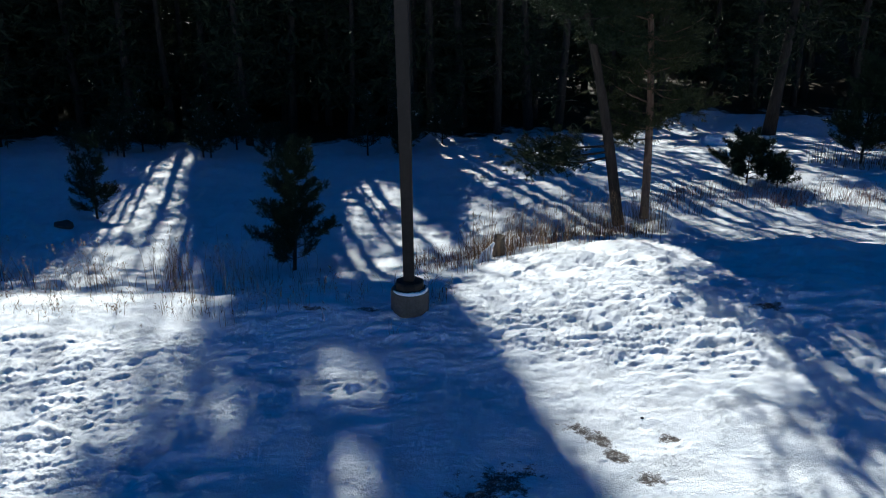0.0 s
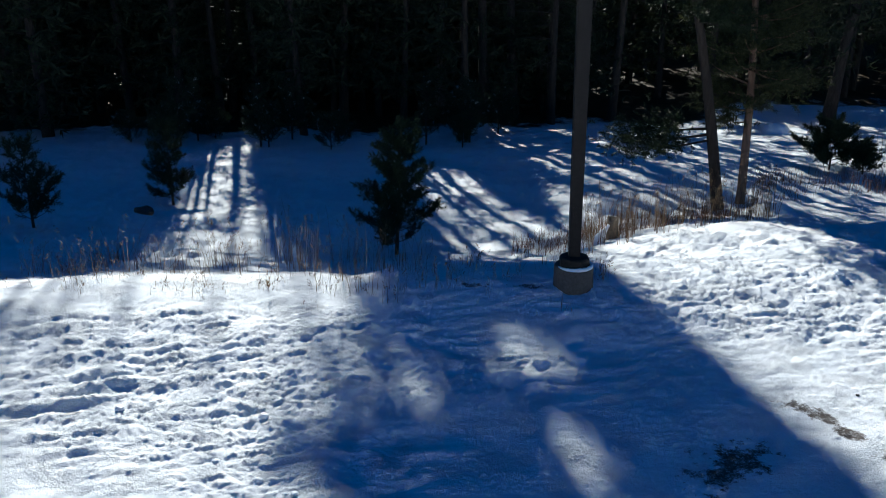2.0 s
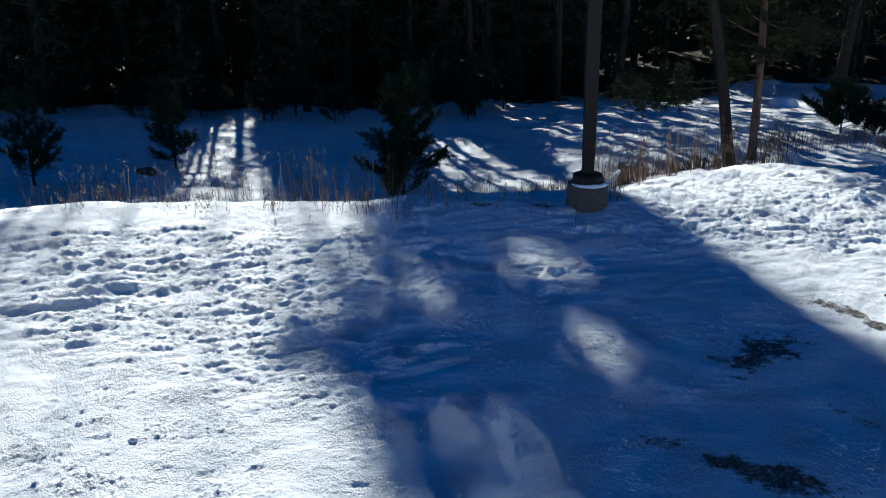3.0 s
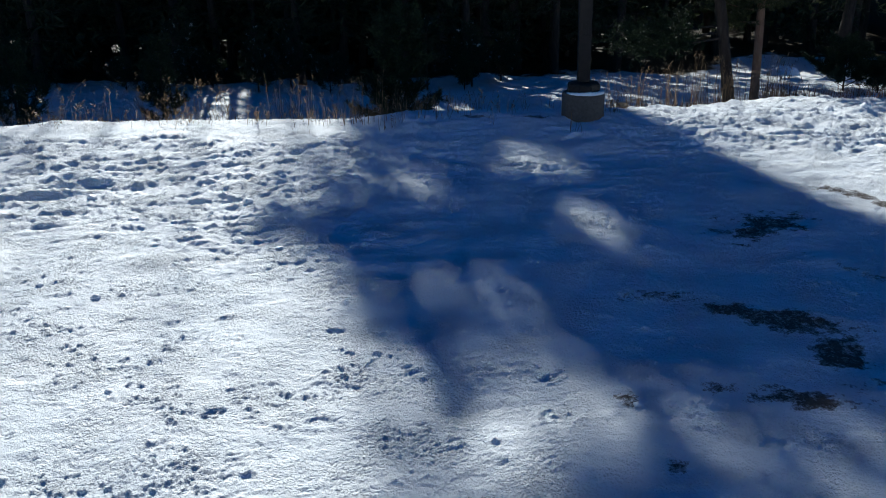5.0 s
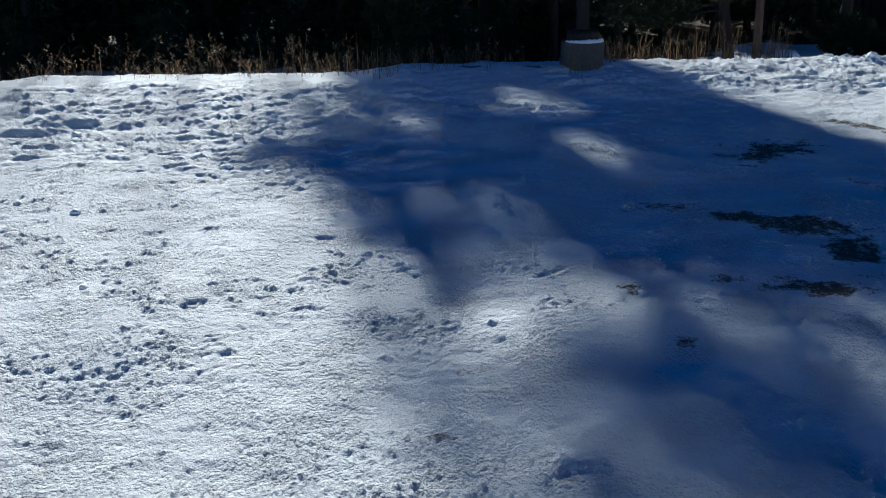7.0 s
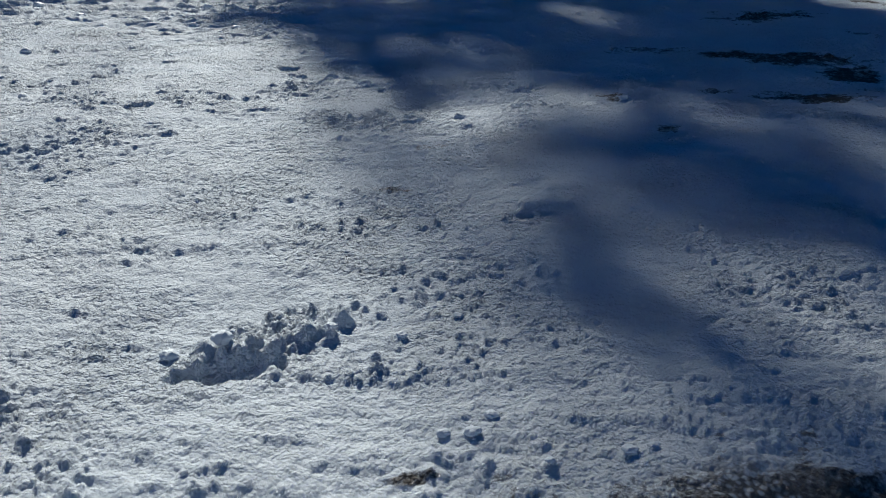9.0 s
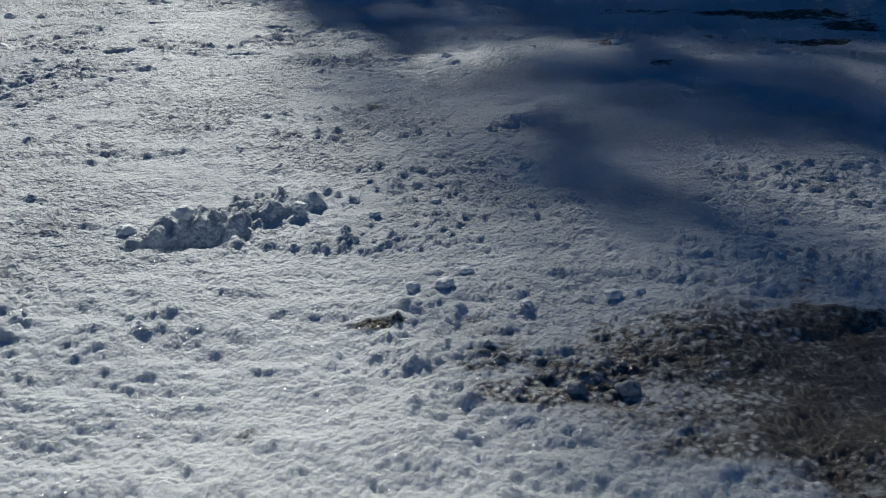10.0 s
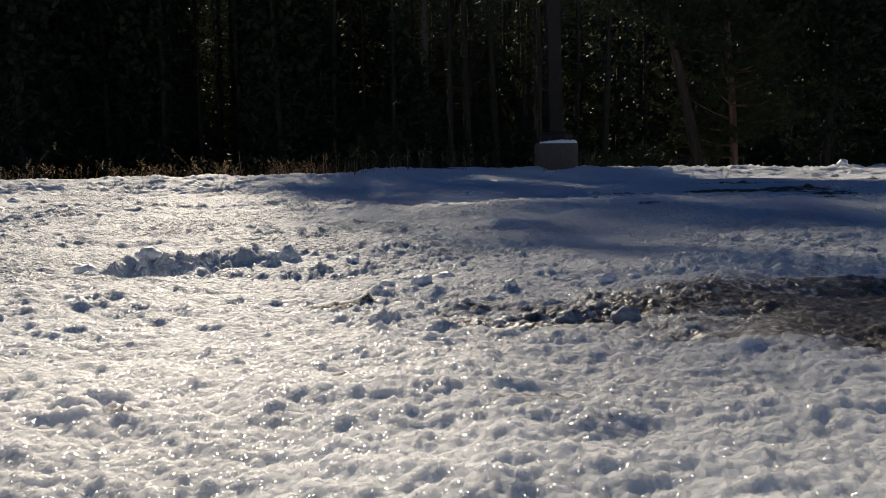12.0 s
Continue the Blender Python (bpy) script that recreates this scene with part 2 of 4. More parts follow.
def pits(x, y, size, seed, cover, weight, long=1.6):
    """Scattered trodden hollows with a low rim: depth 0 to 1 below, a little above 0 round them."""
    out = np.zeros(len(x))
    at = np.nonzero(weight > 0.001)[0]
    if not len(at):
        return out
    px, py = x[at] / size, y[at] / size
    px, py = px + 0.12 * wave(px, py, 0.5, seed + 7), py + 0.12 * wave(px, py, 0.5, seed + 8)
    ix, iy = np.floor(px), np.floor(py)
    deep = np.zeros(len(at))
    for dx in (-1, 0, 1):
        for dy in (-1, 0, 1):
            a, b, c, d = (hashed(ix + dx, iy + dy, seed + k) for k in (0, 1, 2, 3))
            u, v = px - ix - dx - a, py - iy - dy - b
            turn = (d - 0.5) * 2.2
            u, v = u * np.cos(turn) + v * np.sin(turn), v * np.cos(turn) - u * np.sin(turn)
            r = np.sqrt((u / long) ** 2 + v ** 2) / (0.16 + 0.12 * c)
            deep = np.maximum(deep, np.where(c < cover, smooth(1.0, 0.45, r) * (0.5 + 0.5 * d), 0))
    out[at] = deep * weight[at]
    return out


# ---- the lie of the land ----
def base_height(x, y):
    # beyond y 70 a hillside is added to block the sky behind the wood
    y_left = np.array([-400, 9.3, 11.0, 11.9, 12.5, 12.9, 13.5, 14.4, 15.5, 17, 20, 22.5, 25, 29.5, 38, 44, 70, 140, 400])
    z_left = np.array([0, 0, 0.11, 0.13, 0.11, 0.04, -0.20, -0.46, -0.80, -1.45, -2.17, -2.40, -2.78, -3.25, -3.75, -4.1, -4.0, 38, 40])
    y_mid = np.array([-400, 10.5, 11.6, 12.4, 13.0, 13.6, 14.4, 15.5, 17, 20, 22.5, 25, 29.5, 38, 44, 70, 140, 400])
    z_mid = np.array([0, 0, 0.12, 0.18, 0.15, 0.0, -0.32, -0.74, -1.3, -2.08, -2.34, -2.7, -3.2, -3.75, -4.1, -4.0, 38, 40])
    y_right = np.array([-400, 10.8, 12.4, 13.4, 14.2, 17, 19, 21.2, 22.5, 25, 28.8, 38, 44, 70, 140, 400])
    z_right = np.array([0, 0, 0.05, 0.06, -0.03, -0.55, -1.02, -1.57, -1.84, -2.05, -2.4, -3.45, -4.15, -4.0, 38, 40])
    f = smooth(-1.5, 4.0, x)
    wob = 0.25 * wave(x, y, 5.0, 3)
    yy = y + wob * smooth(13, 16, y)
    g = smooth(-4.3, -2.8, x)
    z = (np.interp(yy, y_left, z_left) * (1 - g) + np.interp(yy, y_mid, z_mid) * g) * (1 - f) + np.interp(yy, y_right, z_right) * f
    z = z - 0.12 * smooth(-8.2, -9.6, x) * smooth(11.2, 12.3, y) * smooth(17, 14, y)
    hills = smooth(60, 160, np.hypot(x, y - 20))
    return z * smooth(-400, -100, y) + np.where(y < 40, hills * 20 * smooth(0, 1, hills), 0)


def ellipse(x, y, cx, cy, rx, ry, turn=0.0):
    """1 in the middle, 0 on the rim, negative outside."""
    c, s = math.cos(radians(turn)), math.sin(radians(turn))
    u, v = (x - cx) * c + (y - cy) * s, (y - cy) * c - (x - cx) * s
    return 1 - np.sqrt((u / rx) ** 2 + (v / ry) ** 2)


def crisp_zone(x, y):
    return (1 - smooth(2.6, 4.6, np.hypot(x + 2.1, y - 0.3))) * smooth(0.2, 0.6, y)


def detail_height(x, y):
    sunk = smooth(0, 0.5, ellipse(x, y, -1.35, 1.40, 0.62, 0.24, 0) + 0.25 * wave(x, y, 0.15, 113))
    crisp = crisp_zone(x, y) * (1 - 0.6 * sunk)
    edge = x + 0.5 * wave(x, y, 1.5, 8)
    west = smooth(5.6, 8.2, y + 0.35 * (x + 4)) * smooth(-2.2, -3.6, edge)
    east = smooth(10.6, 11.6, y + 0.12 * x) * smooth(-2.2, 0.3, x)
    tread = np.clip(west + 0.65 * east + 0.8 * np.clip(2 * ellipse(x, y, -2.0, 10.0, 1.6, 0.9), 0, 1) + 0.35 * smooth(8, 10, y), 0, 1) * smooth(20, 13, y)
    tread = tread * (1 - 0.8 * smooth(11.2, 11.8, y) * smooth(-3.2, -4.2, x))
    quiet = smooth(13.5, 15.5, y)
    z = 0.035 * fbm(x, y, 1.6, 3, 11) + 0.010 * fbm(x, y, 0.45, 2, 21)
    # trampled snow: soft ridges drawn out along the bank, footprints, broken crust
    wx = x * 0.45 - 0.10 * y + 0.10 * wave(x, y, 0.7, 33)
    wy = y * 1.05 - 0.16 * x + 0.10 * wave(x, y, 0.6, 34)
    z += tread * (0.066 * billow(wx, wy, 0.40, 2, 31, 0.5) - 0.03)
    z += tread * (0.026 * billow(x * 0.8, y * 1.1, 0.13, 3, 51, 0.6))
    z -= pits(x * 0.8 - 0.15 * y, y, 0.42, 141, 0.55, tread * 0.036)
    z += lumps(x * 0.75, y, 0.12, 45, 0.45, tread * 0.42) + lumps(x * 0.9, y * 1.1, 0.07, 47, 0.7, tread * 0.9)
    # ploughed lumps along the eastern bank
    bank = smooth(11.2, 12.2, y + 0.1 * x) * smooth(19, 17, y) * smooth(-0.3, 0.8, x)
    z += lumps(x * 0.85, y, 0.26, 143, 0.45, bank * 0.30) + lumps(x, y, 0.13, 145, 0.55, bank * 0.5) + lumps(x, y, 0.07, 146, 0.7, bank * 0.8)
    # packed driving surface: almost flat, with crumbs lying in drifts
    pack = (1 - tread) * (1 - quiet)
    z += pack * 0.006 * fbm(x * 0.7 + 0.2 * y, y * 1.1, 0.12, 4, 61, 0.7)
    drift = smooth(-0.12, 0.50, fbm(x * 0.8 + 0.2 * y, y, 0.7, 4, 161, 0.65))
    loose = pack * smooth(0.0, 0.6, y) * (0.25 + 0.75 * smooth(13, 8, y))
    far = 1 - crisp_zone(x, y)
    z += lumps(x * 0.85, y * 1.05, 0.13, 66, 0.15, far * loose * (0.05 + 0.35 * drift)) + lumps(x, y, 0.09, 64, 0.45, far * loose * 0.4 * drift)
    z += lumps(x, y, 0.058, 68, 0.6, far * loose * (0.30 + 0.95 * drift))
    z += lumps(x, y, 0.032, 70, 0.7, far * loose * (0.55 + 0.75 * drift) * smooth(9, 6, y))
    z -= pits(x, y, 0.34, 172, 0.30, loose * 0.016) * (1 - crisp)
    # scraped lines of wheels and sledges
    lane = smooth(0.1, 0.5, wave(x * 0.6, y * 0.6, 1.3, 181))
    z -= pack * lane * 0.0035 * np.abs(wave((y - 0.30 * x) * 1.0, (x + 0.3 * y) * 0.06, 0.035, 183))
    z += quiet * (0.10 * fbm(x, y, 2.3, 3, 71) + 0.045 * fbm(x, y, 0.7, 3, 75) - 0.06 * np.minimum(np.abs(fbm(x, y * 1.4, 0.8, 3, 77)), 0.6) * smooth(36, 28, y))
    z -= quiet * smooth(36, 30, y) * (pits(x, y, 0.7, 191, 0.5, 0.08 * smooth(-3, 1, x)) - 0.03 * billow(x * 0.8, y, 0.3, 2, 193))
    # frozen crumbs and coarse grains close to where the camera lands
    front = smooth(1.5, 1.0, y + 0.1 * wave(x, y, 0.4, 84)) * crisp
    patch = smooth(-0.20, 0.45, fbm(x, y, 0.38, 4, 163, 0.6))
    z += (crisp - 0.85 * front) * (0.5 + 0.8 * patch) * (0.0060 * billow(x, y, 0.055, 3, 81, 0.6))
    z += front * (0.0042 * fbm(x * 0.8, y, 0.10, 2, 85, 0.5) + 0.0019 * fbm(x, y, 0.016, 3, 87, 0.7) + lumps(x, y, 0.028, 88, 0.5, 0.28 + 0 * x) + lumps(x, y, 0.014, 89, 0.8, 0.55 + 0 * x))
    z += lumps(x, y, 0.085, 86, 0.16, 0.42 * (crisp - front) * patch) + lumps(x, y, 0.040, 91, 0.45, (crisp - 0.85 * front) * (0.25 + 0.80 * patch))
    z += lumps(x, y, 0.020, 95, 0.65, (crisp - 0.6 * front) * (0.45 + 0.7 * patch)) + lumps(x, y, 0.010, 97, 0.8, 0.8 * crisp * smooth(2.6, 1.6, y))
    # broken plate of crust with a hollow under its edge
    plate = smooth(0, 0.45, ellipse(x, y, -2.62, 2.17, 0.27, 0.12, 38) + 0.35 * wave(x, y, 0.07, 5) + 0.2 * wave(x, y, 0.03, 15))
    z += plate * (0.012 + 0.028 * billow(x, y, 0.06, 3, 98, 0.6)) + lumps(x, y, 0.05, 99, 0.6, plate * 0.22)
    z -= 0.034 * smooth(0, 0.5, ellipse(x, y, -2.70, 2.00, 0.15, 0.055, 22) + 0.35 * wave(x, y, 0.05, 6))
    z += 0.016 * smooth(0, 0.6, ellipse(x, y, -1.86, 3.10, 0.16, 0.05, 0) + 0.5 * wave(x, y, 0.06, 9))
    z -= 0.013 * smooth(0, 0.6, ellipse(x, y, -1.86, 3.0, 0.16, 0.05) + 0.5 * wave(x, y, 0.06, 10))
    # ridge of clods left of the landing place, and the sunken slush on the other side
    z += lumps(x, y, 0.075, 111, 0.7, 0.75 * smooth(0, 0.5, ellipse(x, y, -2.52, 1.02, 0.30, 0.07, -6) + 0.3 * wave(x, y, 0.08, 112)))
    z -= 0.020 * sunk
    # wheel ruts
    rut = np.sin((0.75 * y - 0.66 * x) * 2 * math.pi / 0.13) * smooth(0, 0.4, ellipse(x, y, 4.4, 9.2, 1.3, 0.24, 41))
    z += 0.007 * rut * smooth(-0.3, 0.3, wave(x, y, 0.5, 221))
    ski = np.sin((y - 0.32 * x) * 2 * math.pi / 0.35) * smooth(0, 0.4, ellipse(x, y, -7.6, 9.1, 1.8, 0.7, 18))
    z += 0.02 * ski
    # heaps of ploughed snow
    z += 0.06 * smooth(0, 0.8, ellipse(x, y, 3.6, 13.1, 0.5, 0.35)) + 0.14 * smooth(0, 0.7, ellipse(x, y, 7.2, 17.5, 2.8, 1.2, 20))
    z += 0.30 * smooth(0, 0.8, ellipse(x, y, 5.6, 21.3, 0.9, 0.7)) + 0.05 * smooth(0, 0.7, ellipse(x, y, 2.3, 16.6, 1.9, 0.6, 8))
    z -= 0.04 * smooth(0, 0.6, ellipse(x, y, -1.55, 10.15, 0.2, 0.09, 40)) + 0.04 * smooth(0, 0.6, ellipse(x, y, -1.3, 10.05, 0.22, 0.08, 55))
    return z


def height(x, y):
    x, y = np.atleast_1d(np.asarray(x, float)), np.atleast_1d(np.asarray(y, float))
    return base_height(x, y) + detail_height(x, y) * smooth(120, 60, np.hypot(x, y))


def ground_at(x, y):
    return float(height(x, y)[0])


SOIL = [  # bare patches: x, y, half width, half depth, turn, how bare
    (0.50, 8.0, 0.45, 0.24, 38, 1), (0.10, 7.75, 0.20, 0.14, 0, 0.8), (0.85, 6.85, 0.30, 0.07, -60, 0.7), (-0.72, 6.36, 0.34, 0.10, 0, 0.7), (-0.30, 6.05, 0.22, 0.09, -30, 1),
    (0.06, 5.78, 0.30, 0.16, -40, 1), (0.14, 5.35, 0.17, 0.22, 0, 1), (-0.30, 4.78, 0.28, 0.11, -12, 1), (-0.78, 4.92, 0.16, 0.09, 0, 0.8), (0.75, 4.9, 0.5, 0.2, 0, 0.9),
    (1.56, 9.2, 0.16, 0.17, 0, 1), (1.80, 8.95, 0.20, 0.10, -50, 1), (1.98, 8.55, 0.20, 0.09, -60, 1), (2.25, 8.15, 0.16, 0.09, 0, 0.9), (2.70, 9.02, 0.13, 0.07, 0, 1),
    (5.14, 12.77, 0.22, 0.12, 0, 1)]
SPECKS = [  # small spots of grit and litter
    (-1.37, 4.80, 0.06, 0.09, 25, 1), (-1.23, 4.06, 0.07, 0.05, 0, 0.9), (-2.28, 3.77, 0.08, 0.05, 0, 0.6), (-2.43, 3.24, 0.05, 0.025, 0, 1),
    (-1.88, 1.10, 0.05, 0.02, 0, 0.8), (-2.37, 0.99, 0.025, 0.02, 0, 0.7), (-2.02, 0.985, 0.03, 0.02, 0, 0.8), (-2.26, 1.61, 0.035, 0.012, 10, 1),
    (-2.40, 1.26, 0.03, 0.02, 0, 0.7), (-2.19, 1.08, 0.03, 0.012, 0, 0.8), (-1.3, 12.3, 0.2, 0.07, 0, 0.8), (-2.2, 12.3, 0.2, 0.07, 0, 0.8)]
SLUSH = [  # wet grey slush with soil showing through
    (-1.25, 1.27, 0.52, 0.27, 0, 1.0), (-1.68, 1.42, 0.30, 0.20, 20, 0.72), (-1.95, 1.36, 0.16, 0.05, 0, 0.5), (-1.60, 1.20, 0.30, 0.05, 0, 0.75)]


def make_ground():
    cx, cy = -2.1, -0.25
    radii = np.concatenate([[0.0], np.linspace(0.2, 0.72, 7), np.linspace(0.76, 1.75, 230), np.geomspace(1.76, 4.0, 230), np.geomspace(4.008, 9, 430), np.geomspace(9.02, 13, 140),
                            np.geomspace(13.04, 18, 85), np.geomspace(18.15, 60, 115), np.geomspace(64, 1500, 24)])
    front = np.radians(np.concatenate([np.linspace(-46, -30.3, 75), np.linspace(-30.1, 30.1, 610), np.linspace(30.3, 46, 75)]))
    back = np.linspace(radians(46), radians(314), 66)[1:-1]
    ang = np.concatenate([front, back])
    r, a = np.meshgrid(radii[1:], ang, indexing="ij")
    x = np.append(cx + (r * np.sin(a)).ravel(), cx)
    y = np.append(cy + (r * np.cos(a)).ravel(), cy)
    z = height(x, y)
    k, w = len(ang), len(radii) - 1
    i, j = np.meshgrid(np.arange(w - 1), np.arange(k), indexing="ij")
    p, q = (i * k + j).ravel(), (i * k + (j + 1) % k).ravel()
    quads = np.stack([q, p, p + k, q + k], 1)[:, ::-1]
    tris = [(w * k, (b + 1) % k, b) for b in range(k)]
    me = bpy.data.meshes.new("ground")
    me.vertices.add(len(x))
    me.vertices.foreach_set("co", np.stack([x, y, z], 1).ravel())
    loops = np.concatenate([quads.ravel(), np.array([(t[0], t[1], t[2]) for t in tris]).ravel()])
    starts = np.concatenate([np.arange(len(quads)) * 4, len(quads) * 4 + np.arange(len(tris)) * 3])
    me.loops.add(len(loops))
    me.loops.foreach_set("vertex_index", loops)
    me.polygons.add(len(starts))
    me.polygons.foreach_set("loop_start", starts)
    me.update(calc_edges=True)
    me.validate()
    me.polygons.foreach_set("use_smooth", np.ones(len(me.polygons), bool))
    dirt = np.zeros(len(x))
    blur = 0.45 * fbm(x, y, 0.34, 3, 171, 0.6) + 0.30 * fbm(x * 0.7, y, 0.10, 3, 175, 0.65)
    for sx, sy, rx, ry, turn, bare in SOIL + SPECKS + SLUSH:
        dirt = np.maximum(dirt, bare * smooth(-0.35, 0.75, ellipse(x, y, sx, sy, rx * 1.4, ry * 1.4, turn) + blur))
    wet = np.zeros(len(x))
    for sx, sy, rx, ry, turn, bare in SLUSH:
        wet = np.maximum(wet, smooth(-0.2, 0.4, ellipse(x, y, sx, sy, rx, ry, turn)))
    litter = smooth(39, 46, y + 2.5 * wave(x, y, 6, 5) - 0.28 * np.clip(x, -5, 18)) * (1 - 0.75 * smooth(8, 14, x) * smooth(56, 44, y))
    granular = 1 - smooth(0.6, 2.3, np.hypot(x + 2.1, y - 0.3))
    for label, values in (("dirt", dirt), ("litter", litter), ("granular", granular), ("wet", wet)):
        me.attributes.new(label, "FLOAT", "POINT").data.foreach_set("value", values.astype(np.float32))
    me.materials.append(GROUND)
    return tagged(new("ground", me), "trampled snow with bare muddy patches and a ditch", "ground", kind="structure")


make_ground()


# ---- builders ----
def raw_mesh(name, verts, faces, mat, smooth_faces=False):
    me = bpy.data.meshes.new(name)
    me.from_pydata([tuple(v) for v in verts], [], [tuple(f) for f in faces])
    me.materials.append(mat)
    if smooth_faces:
        me.polygons.foreach_set("use_smooth", np.ones(len(me.polygons), bool))
    return me


def part(name, me, parent, label=""):
    ob = new(name, me)
    ob.parent = parent
    return tagged(ob, label)


def bm_mesh(name, bm, mat, smooth_faces=False):
    me = bpy.data.meshes.new(name)
    bm.to_mesh(me)
    bm.free()
    me.materials.append(mat)
    if smooth_faces:
        me.polygons.foreach_set("use_smooth", np.ones(len(me.polygons), bool))
    return me


def tube(points, radii, sides=8, wobble=0.0, rng=None):
    """Vertices and faces of a tapered, bent stick."""
    verts, faces = [], []
    points = [Vector(p) for p in points]
    for k, (p, r) in enumerate(zip(points, radii)):
        d = (points[min(k + 1, len(points) - 1)] - points[max(k - 1, 0)]).normalized()
        u = d.orthogonal().normalized()
        if k and verts:
            u = (last - d * last.dot(d)).normalized()
        last = u
        v = d.cross(u)
        for s in range(sides):
            a = 2 * math.pi * s / sides
            rr = r * (1 + (rng.uniform(-wobble, wobble) if rng else 0))
            verts.append(p + (u * math.cos(a) + v * math.sin(a)) * rr)
    for k in range(len(points) - 1):
        for s in range(sides):
            t = (s + 1) % sides
            faces.append((k * sides + s, k * sides + t, (k + 1) * sides + t, (k + 1) * sides + s))
    faces.append(tuple(range(sides))[::-1])
    faces.append(tuple(range((len(points) - 1) * sides, len(points) * sides)))
    return verts, faces


def joined(pieces):
    verts, faces = [], []
    for v, f in pieces:
        n = len(verts)
        verts.extend(v)
        faces.extend(tuple(i + n for i in g) for g in f)
    return verts, faces


def sprays(rng, centres, axes, count, length, width, spread=0.9):
    """Blades of needles: count slim kites round each centre, along its axis."""
    n = len(centres)
    c = np.repeat(np.asarray(centres, float), count, 0)
    d = np.repeat(np.asarray(axes, float), count, 0) + rng.normal(0, spread, (n * count, 3))
    d /= np.linalg.norm(d, axis=1, keepdims=True) + 1e-9
    s = np.cross(d, rng.normal(0, 1, (n * count, 3)))
    s /= np.linalg.norm(s, axis=1, keepdims=True) + 1e-9
    ln = length * rng.uniform(0.6, 1.25, (n * count, 1))
    wd = width * rng.uniform(0.7, 1.3, (n * count, 1))
    v = np.stack([c, c + d * ln * 0.45 + s * wd, c + d * ln, c + d * ln * 0.45 - s * wd], 1).reshape(-1, 3)
    f = np.arange(len(v)).reshape(-1, 4)
    return v, f


def foliage_mesh(name, v, f, mat):
    me = bpy.data.meshes.new(name)
    me.vertices.add(len(v))
    me.vertices.foreach_set("co", v.ravel())
    me.loops.add(f.size)
    me.loops.foreach_set("vertex_index", f.ravel())
    me.polygons.add(len(f))
    me.polygons.foreach_set("loop_start", np.arange(len(f)) * 4)
    me.update(calc_edges=True)
    me.materials.append(mat)
    return me


# ---- set map of sun and shade that the unseen crowns are shaped to ----
OPEN = (  # light patches set on the ground, crowns thinned to pass them: x, y, half width, half depth, turn, share of sun, softness
    (-2.95, 9.65, 0.62, 0.85, 10, 0.66, 0.5), (-1.52, 10.25, 0.74, 0.50, 0, 0.85, 0.35), (-1.35, 10.80, 0.34, 0.30, 0, 0.7, 0.4),
    (-1.05, 8.06, 0.64, 0.42, -62, 0.86, 0.30), (-1.00, 6.80, 0.42, 0.24, -62, 0.15, 0.5),
    (-2.20, 6.62, 0.85, 0.55, -48, 0.33, 0.7), (-1.85, 5.75, 0.68, 0.48, -20, 0.44, 0.5))
SHUT = (  # dark patches set inside the light, crowns kept dense to cast them
    (-2.72, 5.75, 0.62, 0.40, -55, 0.0, 0.25), (-2.38, 4.92, 0.42, 0.22, -65, 0.08, 0.5), (-1.40, 3.88, 0.56, 0.40, -30, 0.0, 0.25),
    (-1.00, 3.45, 0.52, 0.26, -25, 0.06, 0.4), (-0.55, 2.95, 0.60, 0.50, 0, 0.08, 0.5), (-1.72, 2.58, 0.34, 0.22, 0, 0.28, 0.7), (-2.20, 3.45, 0.45, 0.20, 0, 0.34, 0.7), (-1.38, 1.36, 0.50, 0.34, 0, 0.15, 0.6))


def sunlit(p):
    """The share of the sun set to pass the canopy at these points, by where it falls on the clearing."""
    slope = math.tan(radians(SUN_EL))
    low = np.zeros(len(p))
    for _ in range(3):
        run = (p[:, 2] - low) / slope
        gx = p[:, 0] + run * math.sin(radians(SUN_AZ))
        gy = p[:, 1] - run * math.cos(radians(SUN_AZ))
        low = np.interp(gy, [9, 11.5, 13, 17, 22.5, 29.5, 38, 44], [0, 0.1, 0, -0.9, -2.0, -3.0, -3.7, -4.1])
    near = np.nonzero((gx > -40) & (gx < 30) & (gy > -30) & (gy < 48))[0]
    share = np.zeros(len(p))
    share[near] = openness(gx[near], gy[near])
    return share, gx, gy


